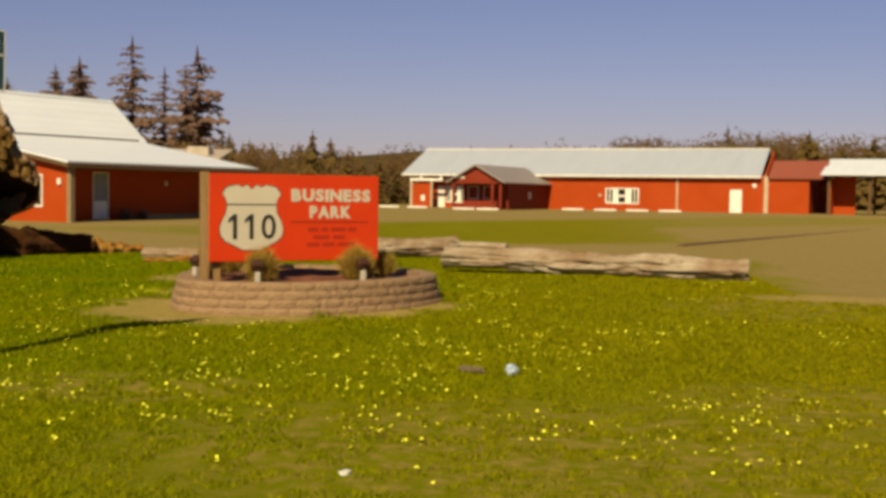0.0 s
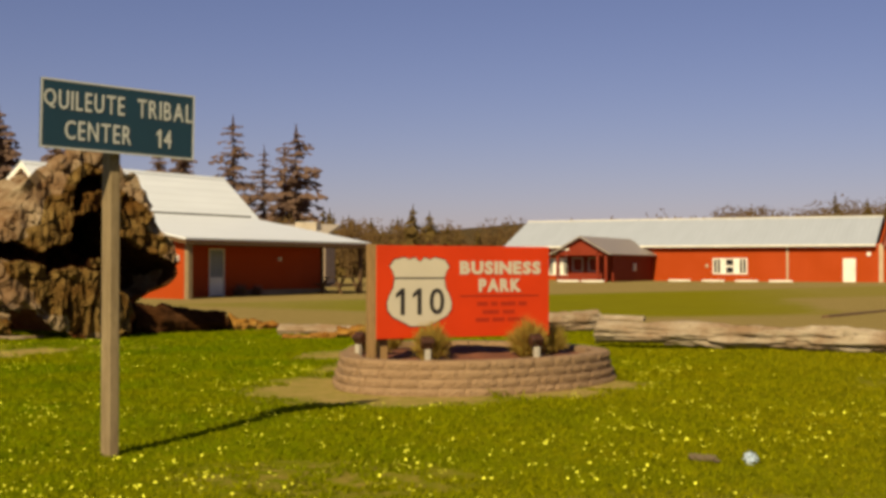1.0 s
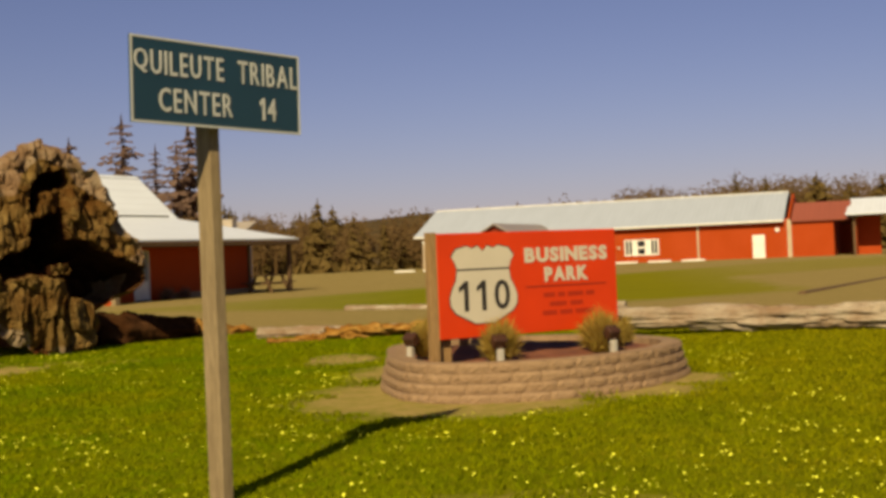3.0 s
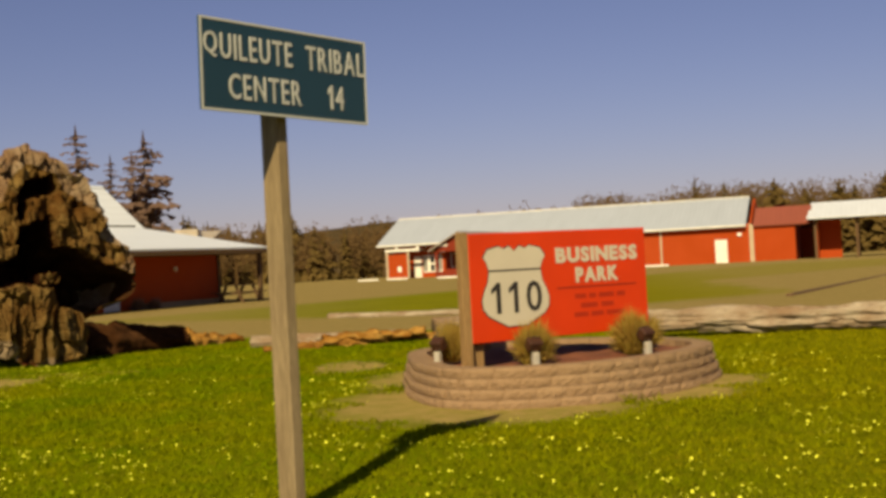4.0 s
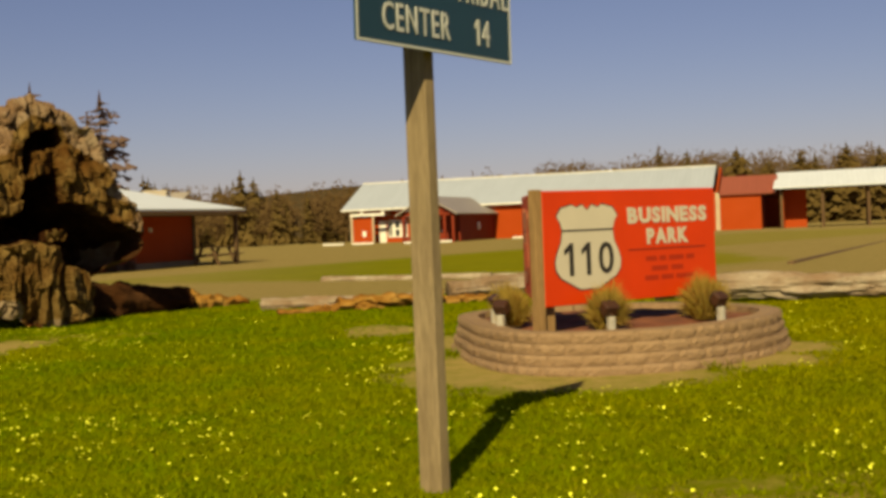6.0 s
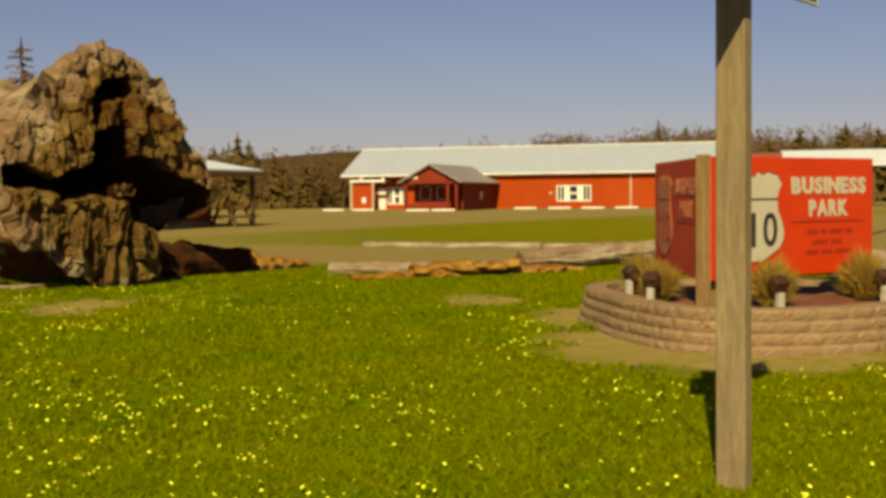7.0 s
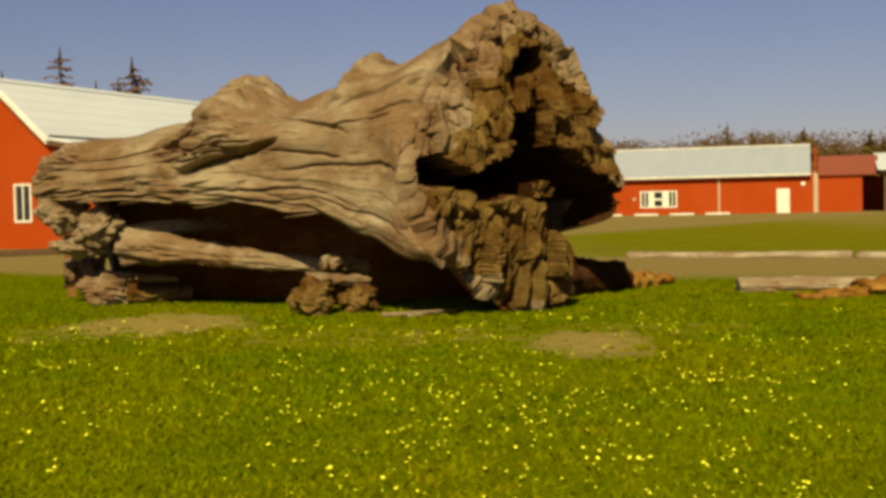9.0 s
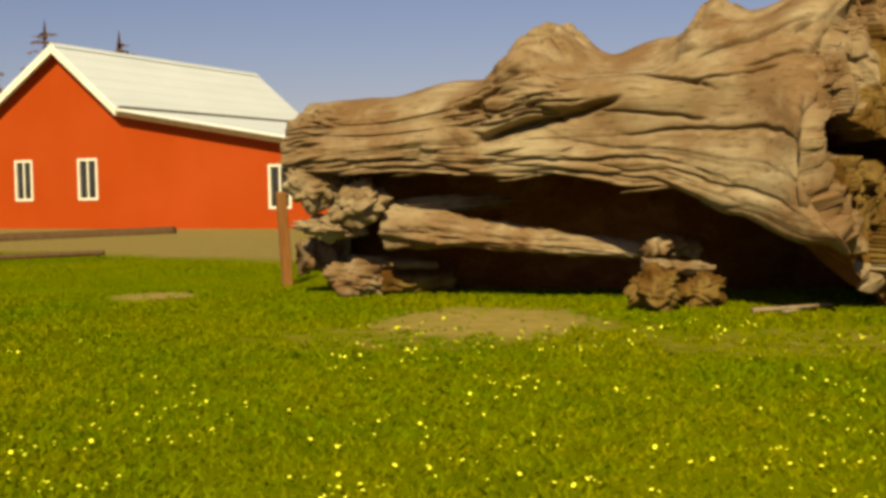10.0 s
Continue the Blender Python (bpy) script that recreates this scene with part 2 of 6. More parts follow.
def ground_material():
    """Lawn, drive, worn earth and yard, laid out over the land by position."""
    k = Mat("ground", 1.0, 0.0, 0.0).world_co()
    sep = k.n.new("ShaderNodeSeparateXYZ")
    k.l.new(k.co, sep.inputs[0])
    X, Y = sep.outputs["X"], sep.outputs["Y"]
    wob = k.math("MULTIPLY", k.math("SUBTRACT", k.noise(0.55, 5, 0.6), 0.5), 3.2)
    wob2 = k.math("MULTIPLY", k.math("SUBTRACT", k.noise(2.2, 5, 0.65), 0.5), 1.3)
    yw = k.math("ADD", k.math("ADD", Y, wob), wob2)
    xw = k.math("ADD", k.math("ADD", X, wob2), wob)
    fine, mid, big = k.noise(38, 6, 0.75), k.noise(5.0, 5, 0.65), k.noise(0.6, 4)
    grass = k.ramp(fine, (0.25, (0.125, 0.160, 0.002)), (0.5, (0.215, 0.268, 0.003)), (0.8, (0.32, 0.345, 0.006)))
    grass = k.mix(k.ramp(mid, (0.42, 0.0), (0.72, 0.5)), grass, (0.29, 0.235, 0.010))
    grass = k.mix(k.ramp(big, (0.35, 0.45), (0.6, 0.0)), grass, (0.10, 0.145, 0.003))
    # the lawn towards the drive's mouth is drier
    east_dry = k.n.new("ShaderNodeMapRange")
    east_dry.inputs["From Min"].default_value, east_dry.inputs["From Max"].default_value, east_dry.inputs["To Max"].default_value = -6.0, 4.0, 0.45
    k.l.new(xw, east_dry.inputs["Value"])
    grass = k.mix(east_dry.outputs["Result"], grass, (0.30, 0.25, 0.010))
    gravel = k.ramp(k.noise(60, 5, 0.8), (0.3, (0.29, 0.215, 0.072)), (0.7, (0.46, 0.35, 0.135)))
    gravel = k.mix(k.ramp(mid, (0.45, 0.0), (0.7, 0.5)), gravel, (0.27, 0.215, 0.06))
    earth = k.ramp(fine, (0.3, (0.40, 0.29, 0.085)), (0.7, (0.58, 0.43, 0.15)))
    def over(v, at, width):
        m = k.n.new("ShaderNodeMapRange")
        m.inputs["From Min"].default_value, m.inputs["From Max"].default_value = at - width, at + width
        k.l.new(v, m.inputs["Value"])
        return m.outputs["Result"]
    # the drive behind the logs, the far lawn, then the yard along the buildings
    edge = k.math("SUBTRACT", k.math("ADD", yw, k.math("MULTIPLY", X, 0.10)), k.math("MULTIPLY", k.math("MAXIMUM", k.math("SUBTRACT", -12.0, X), 0.0), 0.7))
    y_far = k.math("ADD", k.math("ADD", Y, wob2), k.math("MULTIPLY", wob, 0.5))
    far_lawn = k.math("MULTIPLY", over(k.math("ADD", y_far, k.math("MULTIPLY", X, 0.55)), 32.6, 0.8), over(k.math("SUBTRACT", y_far, k.math("MULTIPLY", X, 0.5)), 33.4, 1.0))
    # it thins out towards the house and towards the drive's mouth
    thinned = k.math("MULTIPLY", over(xw, -7.5, 3.5), k.math("SUBTRACT", 1.0, over(k.math("SUBTRACT", xw, k.math("MULTIPLY", Y, 0.08)), 3.2, 3.0)))
    far_lawn = k.math("MULTIPLY", far_lawn, k.math("ADD", 0.35, k.math("MULTIPLY", thinned, 0.65)))
    drive = k.math("MULTIPLY", over(edge, 27.5, 0.7), k.math("SUBTRACT", 1.0, far_lawn))
    yard = k.math("MAXIMUM", over(k.math("ADD", Y, k.math("MULTIPLY", X, 0.42)), 92.0, 3.0), over(k.math("SUBTRACT", Y, k.math("MULTIPLY", X, 1.25)), 58.0, 2.0))
    yard = k.math("MULTIPLY", yard, over(edge, 27.5, 0.8))
    east = k.math("MULTIPLY", over(k.math("ADD", xw, k.math("MULTIPLY", Y, -0.05)), 4.6, 0.6), over(k.math("ADD", yw, k.math("MULTIPLY", X, 0.55)), 20.6, 0.6))
    east = k.math("MULTIPLY", east, k.math("SUBTRACT", 1.0, over(k.math("SUBTRACT", Y, X), 44.0, 2.0)))
    bare = k.math("MAXIMUM", k.math("MAXIMUM", drive, yard), east)
    col = k.mix(bare, grass, gravel)
    # the far lawn is drier than the near one
    dry = k.math("MULTIPLY", over(Y, 33.0, 3.0), k.math("SUBTRACT", 1.0, bare))
    col = k.mix(k.math("MULTIPLY", dry, 0.42), col, (0.27, 0.22, 0.022))
    thin = None
    for px, py, rx, ry in DRY:
        dx, dy = k.math("DIVIDE", k.math("SUBTRACT", X, px), rx), k.math("DIVIDE", k.math("SUBTRACT", Y, py), ry)
        d = k.math("SUBTRACT", 1.0, over(k.math("ADD", k.math("MULTIPLY", dx, dx), k.math("MULTIPLY", dy, dy)), 0.8, 0.6))
        thin = d if thin is None else k.math("MAXIMUM", thin, d)
    thin = k.math("MULTIPLY", thin, k.ramp(k.noise(5.5, 6, 0.75), (0.44, 0.0), (0.60, 1.0)))
    col = k.mix(thin, col, k.ramp(fine, (0.3, (0.30, 0.23, 0.030)), (0.7, (0.48, 0.37, 0.09))))
    # worn sandy patches in the lawn
    patch = None
    for px, py, rx, ry in PATCHES:
        dx = k.math("DIVIDE", k.math("SUBTRACT", k.math("ADD", X, k.math("MULTIPLY", wob2, 0.8)), px), rx)
        dy = k.math("DIVIDE", k.math("SUBTRACT", k.math("ADD", Y, k.math("MULTIPLY", wob2, 0.8)), py), ry)
        d = k.math("ADD", k.math("MULTIPLY", dx, dx), k.math("MULTIPLY", dy, dy))
        d = k.math("SUBTRACT", 1.0, over(d, 1.0, 0.55))
        patch = d if patch is None else k.math("MAXIMUM", patch, d)
    col = k.mix(k.math("MULTIPLY", patch, k.ramp(mid, (0.35, 0.55), (0.6, 1.0))), col, earth)
    k.color(col)
    k.bump(k.math("ADD", fine, mid), 0.6, 0.04)
    return k.m


# worn patches: x, y, half widths
PATCHES = ((-3.8, 15.2, 0.95, 1.5), (-2.9, 14.3, 1.25, 0.85), (-1.3, 14.95, 1.0, 0.55), (-0.6, 15.9, 0.7, 0.6), (-3.7, 17.6, 0.75, 1.2), (-14.65, 23.0, 1.05, 1.2), (-10.0, 19.8, 0.62, 1.05),
           (-4.85, 20.0, 0.55, 0.9), (-18.3, 26.3, 0.5, 0.6), (5.6, 18.0, 1.3, 0.6))

# dry, thin stretches of lawn: x, y, half widths
DRY = ((0.7, 6.8, 2.8, 1.9), (3.2, 8.6, 1.6, 1.2), (-2.6, 9.0, 1.2, 0.8), (4.4, 16.5, 1.5, 2.0), (-11.0, 21.0, 3.0, 0.9), (-15.0, 22.0, 2.0, 1.0))

GRASS_GROUND = ground_material()
RED_WALL = painted_boards("red_siding", (0.47, 0.066, 0.006))
RED_STAIN = painted_boards("maroon_stained_boards", (0.27, 0.038, 0.014))
WHITE_ROOF = metal_roof("white_metal_roof", (0.80, 0.85, 0.88))
GREY_ROOF = metal_roof("grey_metal_roof", (0.42, 0.465, 0.52))
PORCH_ROOF = metal_roof("grey_brown_roof", (0.34, 0.29, 0.24))
BROWN_ROOF = metal_roof("red_metal_roof", (0.30, 0.085, 0.045))
WHITE_PAINT = plain("white_paint", (0.80, 0.78, 0.68), 0.5, albedo_scale=0.92)
CREAM_TRIM = plain("cream_trim", (0.62, 0.50, 0.33), 0.6)
GLASS_DARK = plain("dark_window_glass", (0.035, 0.035, 0.04), 0.08, vary=0.3, spec=0.6, bump=0.02)
SIGN_RED = plain("sign_red_paint", (0.72, 0.050, 0.004), 0.45, vary=0.10)
SIGN_DARK = plain("sign_faded_brown_red", (0.66, 0.070, 0.018), 0.85)
SIGN_CREAM = plain("sign_cream", (0.66, 0.60, 0.46), 0.5, vary=0.08)
SIGN_FADED = plain("sign_faded_cream", (0.66, 0.22, 0.10), 0.8, vary=0.2)
SIGN_DIM = plain("sign_faded_ink", (0.34, 0.05, 0.02), 0.8, vary=0.2)
SIGN_BLACK = plain("sign_black", (0.035, 0.030, 0.028), 0.5)
SIGN_LINE = plain("sign_brown_writing", (0.25, 0.022, 0.008), 0.5)
SIGN_WRITING = plain("sign_faded_writing", (0.44, 0.030, 0.005), 0.5)
GREEN_SIGN = plain("green_sheeting", (0.016, 0.056, 0.084), 0.35, vary=0.12, spec=0.5)
WHITE_SHEET = plain("white_sheeting", (0.62, 0.63, 0.57), 0.4, vary=0.06)
ALUMINIUM = plain("aluminium", (0.45, 0.44, 0.42), 0.4, 0.9)
POST_WOOD = timber("post_wood", (0.24, 0.17, 0.085), (0.46, 0.35, 0.19))
BROWN_WOOD = timber("brown_wood", (0.10, 0.055, 0.022), (0.22, 0.13, 0.06))
SOIL = plain("red_bark_mulch", (0.27, 0.095, 0.040), 0.95, vary=0.5, scale=14, bump=0.6)
LAMP_BLACK = plain("lamp_brown_metal", (0.075, 0.032, 0.016), 0.45)

# ---------- ground ----------
def make_ground():
    xs = [-3000, -1500, -700, -350, -180, -110, -80] + [x for x in np.arange(-60, -26, 3.0)] + [x for x in np.arange(-26, 12, 0.4)] + [x for x in np.arange(12, 60, 3.0)] + [80, 110, 180, 350, 700, 1500, 3000]
    ys = [-3000, -1200, -500, -200, -80, -40, -20, -10, -5] + [y for y in np.arange(-2, 34, 0.4)] + [y for y in np.arange(34, 130, 4.0)] + [140, 170, 220, 300, 420, 600, 900, 1500, 3000]
    verts = [(float(x), float(y), ground_z(x, y)) for y in ys for x in xs]
    n = len(xs)
    faces = [(j * n + i, j * n + i + 1, (j + 1) * n + i + 1, (j + 1) * n + i) for j in range(len(ys) - 1) for i in range(n - 1)]
    me = bpy.data.meshes.new("ground")
    me.from_pydata(verts, [], faces)
    me.materials.append(GRASS_GROUND)
    for p in me.polygons:
        p.use_smooth = True
    return tagged(new("ground", me), "green lawn with worn earth and a gravel drive", "ground", kind="structure")


make_ground()


# ---------- windows, doors ----------
def window_unit(parent, m, w, h, panes=2, frame_w=0.07, name="window"):
    """A white framed window set in a wall; local x along the wall, outer face at y = 0, centre at the sill's left end."""
    root = new(name)
    root.parent = parent
    root.matrix_basis = m
    bm = bmesh.new()
    add_box(bm, 0, -0.03, 0, w, 0.08, frame_w)
    add_box(bm, 0, -0.03, h - frame_w, w, 0.08, h)
    add_box(bm, 0, -0.03, frame_w, frame_w, 0.08, h - frame_w)
    add_box(bm, w - frame_w, -0.03, frame_w, w, 0.08, h - frame_w)
    part("window_frame", bm, WHITE_PAINT, root)
    step = (w - 2 * frame_w) / panes
    for i in range(panes):
        a = frame_w + i * step
        part("pane", box(a + 0.02, 0.03, frame_w, a + step - 0.02, 0.045, h - frame_w), GLASS_DARK, root)
        if i:
            part("mullion", box(a - 0.025, -0.015, frame_w, a + 0.025, 0.07, h - frame_w), WHITE_PAINT, root)
    return root


def door_unit(parent, m, w, h, material):
    root = new("door")
    root.parent = parent
    root.matrix_basis = m
    part("door_panel", box(0.05, 0.0, 0.0, w - 0.05, 0.05, h - 0.05, 0.006), material, root)
    bm = bmesh.new()
    add_box(bm, 0, -0.03, 0, 0.05, 0.08, h)
    add_box(bm, w - 0.05, -0.03, 0, w, 0.08, h)
    add_box(bm, 0.05, -0.03, h - 0.05, w - 0.05, 0.08, h)
    part("door_frame", bm, WHITE_PAINT, root)
    bm = bmesh.new()
    bmesh.ops.create_uvsphere(bm, u_segments=8, v_segments=6, radius=0.035, matrix=Matrix.Translation((w - 0.14, -0.04, h * 0.47)))
    part("handle", bm, ALUMINIUM, root)
    return root


# ---------- the red house with the lean-to ----------
def make_house():
    """Local x runs across the gable (ridge at x = 0), local y back along the ridge."""
    root = empty("red_house", pose(-24.75, 50.6, 0.24, 0, 0, -27.4), "red painted house with a white metal roof and a lean-to porch", "house")
    L, LP, EAVE, WR, RX, KX, WX = 12.4, 11.75, 10.1, 9.8, 0.15, 2.5, -2.55
    RIDGE, KNEE, LOW = 5.83, 3.78, 2.42
    slope = (RIDGE - KNEE) / (KX - RX)
    low_slope = (KNEE - LOW) / (EAVE - KX)
    under = 0.14
    def roof_z(x):
        return RIDGE - 0.715 * (RX - x) if x < RX else RIDGE - slope * (x - RX) if x < KX else KNEE - low_slope * (x - KX)
    top = {x: roof_z(x) - under for x in (WX, RX, KX, WR)}
    win = [(-1.75, 0.95, -1.05, 2.25), (0.72, 0.95, 1.47, 2.25), (7.55, 0.62, 8.3, 1.92)]
    part("front_wall", moved(wall_with_holes(WX, WR, top, win, 0.16, -0.3), Matrix.Translation((0, 0.4, 0))), RED_WALL, root)
    for u0, z0, u1, z1 in win:
        window_unit(root, pose(u0, 0.4, z0), u1 - u0, z1 - z0)
    part("back_wall", moved(wall_with_holes(WX, KX, top, [], 0.16, -0.3), Matrix.Translation((0, L - 0.5, 0))), RED_WALL, root)
    part("lean_to_end_wall", moved(wall_with_holes(KX, 8.06, {KX: KNEE - under, 8.06: roof_z(8.06) - under}, [], 0.14, -0.3), Matrix.Translation((0, 10.27, 0))), RED_WALL, root)
    part("inner_wall", box(KX - 0.14, 10.43, -0.3, KX, L - 0.5, KNEE - under - 0.1), RED_WALL, root)
    part("west_wall", box(WX, 0.56, -0.3, WX + 0.16, L - 0.5, roof_z(WX) - under), RED_WALL, root)
    # the porch wall stands back from the eave, with the door in it
    turn = pose(8.2, 0.56, 0, 0, 0, 90)
    part("porch_wall", moved(wall_with_holes(0, 9.85, {0: roof_z(8.2) - under, 9.85: roof_z(8.2) - under}, [(2.6, 0.0, 3.5, 2.05)], 0.14, -0.3), turn), RED_WALL, root)
    door_unit(root, turn @ pose(2.6, 0, 0), 0.9, 2.05, plain("grey_door", (0.30, 0.34, 0.36), 0.5))
    part("door_screen", moved(box(2.68, -0.012, 0.1, 3.42, -0.002, 0.85), turn), WHITE_PAINT, root)
    part("plinth", moved(box(4.2, -0.35, -0.3, 9.85, -0.01, 0.30), turn), plain("worn_sill", (0.34, 0.25, 0.14), 0.9), root, "worn earth-brown ledge along the porch wall")
    part("porch_light", moved(box(6.9, -0.1, 1.55, 7.02, 0.0, 1.72), turn), WHITE_PAINT, root)
    part("corner_post", box(WR - 0.16, 0.38, -0.3, WR + 0.05, 0.6, roof_z(WR) - under), POST_WOOD, root)
    part("wall_lamp", box(9.2, 0.28, 1.5, 9.36, 0.4, 1.75, 0.02), WHITE_PAINT, root)
    for y in (LP - 0.35,):
        part("porch_post", box(WR - 0.12, y - 0.08, -0.3, WR + 0.04, y + 0.08, roof_z(WR) - under), BROWN_WOOD, root)
    part("porch_post", box(8.06, 10.42, -0.3, 8.24, 10.6, roof_z(8.24) - under), BROWN_WOOD, root)
    part("porch_post", box(6.2, LP - 0.48, -0.3, 6.36, LP - 0.32, roof_z(6.2) - under), BROWN_WOOD, root)
    part("porch_beam", box(WR - 0.12, 0.6, roof_z(WR) - under - 0.2, WR + 0.04, LP - 0.2, roof_z(WR) - under), BROWN_WOOD, root)
    for name, a, b, end in (("west_roof", -2.98, RX, L), ("east_roof", RX, KX + 0.14, L), ("porch_roof", KX, EAVE, LP)):
        za, zb = (roof_z(a), RIDGE) if b == RX else (RIDGE, RIDGE - slope * (b - RX)) if a == RX else (KNEE - 0.03, LOW)
        # the ribs of the metal run down the slope
        part(name, slab([(a, 0, za), (b, 0, zb), (b, end, zb), (a, end, za)], 0.07), WHITE_ROOF, root)
    # added dark strip that draws the shadow gap where the two roofs meet
    part("flashing", box(KX + 0.09, 0.02, roof_z(KX + 0.15) - 0.04, KX + 0.15, LP - 0.02, roof_z(KX + 0.15) + 0.06), plain("shadow_line_grey", (0.20, 0.19, 0.16), 0.6), root, "grey strip standing in for the shadow line between the roofs")
    part("ridge_cap", prism([(RX - 0.16, RIDGE - 0.1), (RX, RIDGE + 0.035), (RX + 0.16, RIDGE - 0.1), (RX, RIDGE - 0.02)], 0, L), WHITE_ROOF, root)
    part("barge_board", prism([(RX, RIDGE - 0.08), (KX, KNEE - 0.1), (KX, KNEE - 0.28), (RX, RIDGE - 0.28)], 0.0, 0.04), WHITE_PAINT, root)
    part("barge_board", prism([(RX, RIDGE - 0.08), (-2.98, roof_z(-2.98) - 0.08), (-2.98, roof_z(-2.98) - 0.26), (RX, RIDGE - 0.28)], 0.0, 0.04), WHITE_PAINT, root)
    part("barge_board", prism([(KX + 0.02, KNEE - 0.12), (EAVE, LOW - 0.08), (EAVE, LOW - 0.24), (KX + 0.02, KNEE - 0.28)], 0.0, 0.04), BROWN_WOOD, root)
    part("fascia", box(EAVE - 0.03, 0.04, LOW - 0.25, EAVE + 0.01, LP, LOW - 0.08), BROWN_WOOD, root)
    # the open shelter on the far side: a pale roof on posts over a pale boarded wall
    shelter_wall = plain("pale_grey_boards", (0.46, 0.45, 0.36), 0.8)
    part("shelter_roof", slab([(-8.0, 3.6, 2.12), (WX - 0.05, 3.6, 2.12), (WX - 0.05, 7.5, 2.72), (-8.0, 7.5, 2.72)], 0.07), WHITE_ROOF, root)
    part("shelter_wall", box(-7.8, 7.0, -0.3, WX - 0.05, 7.1, 2.5), RED_WALL, root)
    part("shelter_screen", box(-7.8, 4.6, 0.2, WX - 0.05, 4.66, 1.2), shelter_wall, root, "pale boarded screen under the shelter roof")
    for x in (-3.35, -5.5, -7.7):
        part("shelter_post", box(x - 0.06, 3.8, -0.3, x + 0.06, 3.92, 2.08), POST_WOOD, root)
    return root


make_house()


def make_picnic_table(m):
    root = empty("picnic_table", m, "brown wooden picnic table under the porch roof", "table")
    for i in range(4):
        part("plank", box(-0.9, -0.38 + i * 0.19, 0.72, 0.9, -0.22 + i * 0.19, 0.76, 0.006), BROWN_WOOD, root)
    for s in (-1, 1):
        for j in (0, 1):
            y = s * (0.62 + 0.15 * j)
            part("bench_plank", box(-0.9, y - 0.065, 0.42, 0.9, y + 0.065, 0.46, 0.006), BROWN_WOOD, root)
        for t in (-1, 1):
            part("leg", prism([(t * 0.25 - 0.07, 0.72), (t * 0.25 + 0.07, 0.72), (t * 0.62 + 0.07, -0.06), (t * 0.62 - 0.07, -0.06)], s * 0.62 - 0.03, s * 0.62 + 0.03, "x"), BROWN_WOOD, root)
        part("crossbar", box(s * 0.66 - 0.02, -0.75, 0.36, s * 0.66 + 0.02, 0.75, 0.42), BROWN_WOOD, root)
    return root


make_picnic_table(pose(-11.6, 55.2, 0.32, 0, 0, 63))


def make_shed(m):
    root = empty("shed", m, "pale shed with a low roof behind the house", "shed")
    part("wall", moved(wall_with_holes(0, 4.6, {0: 3.3, 4.6: 3.3}, [], 3.0, -0.2), Matrix()), plain("pale_boards", (0.50, 0.38, 0.26), 0.8), root)
    part("roof", slab([(-0.3, -0.3, 3.35), (4.9, -0.3, 3.35), (4.9, 3.3, 3.95), (-0.3, 3.3, 3.95)], 0.1), plain("pale_roof", (0.55, 0.47, 0.36), 0.7), root)
    part("roof_box", box(2.7, 0.4, 3.45, 4.0, 1.6, 4.0, 0.03), plain("pale_box", (0.60, 0.52, 0.40), 0.7), root)
    return root


make_shed(pose(-20.3, 71.5, 0.2, 0, 0, 0))


# ---------- the long red building ----------
BUILDING = pose(-6.784, 115.486, 0.326, 0, 0, -20.76)


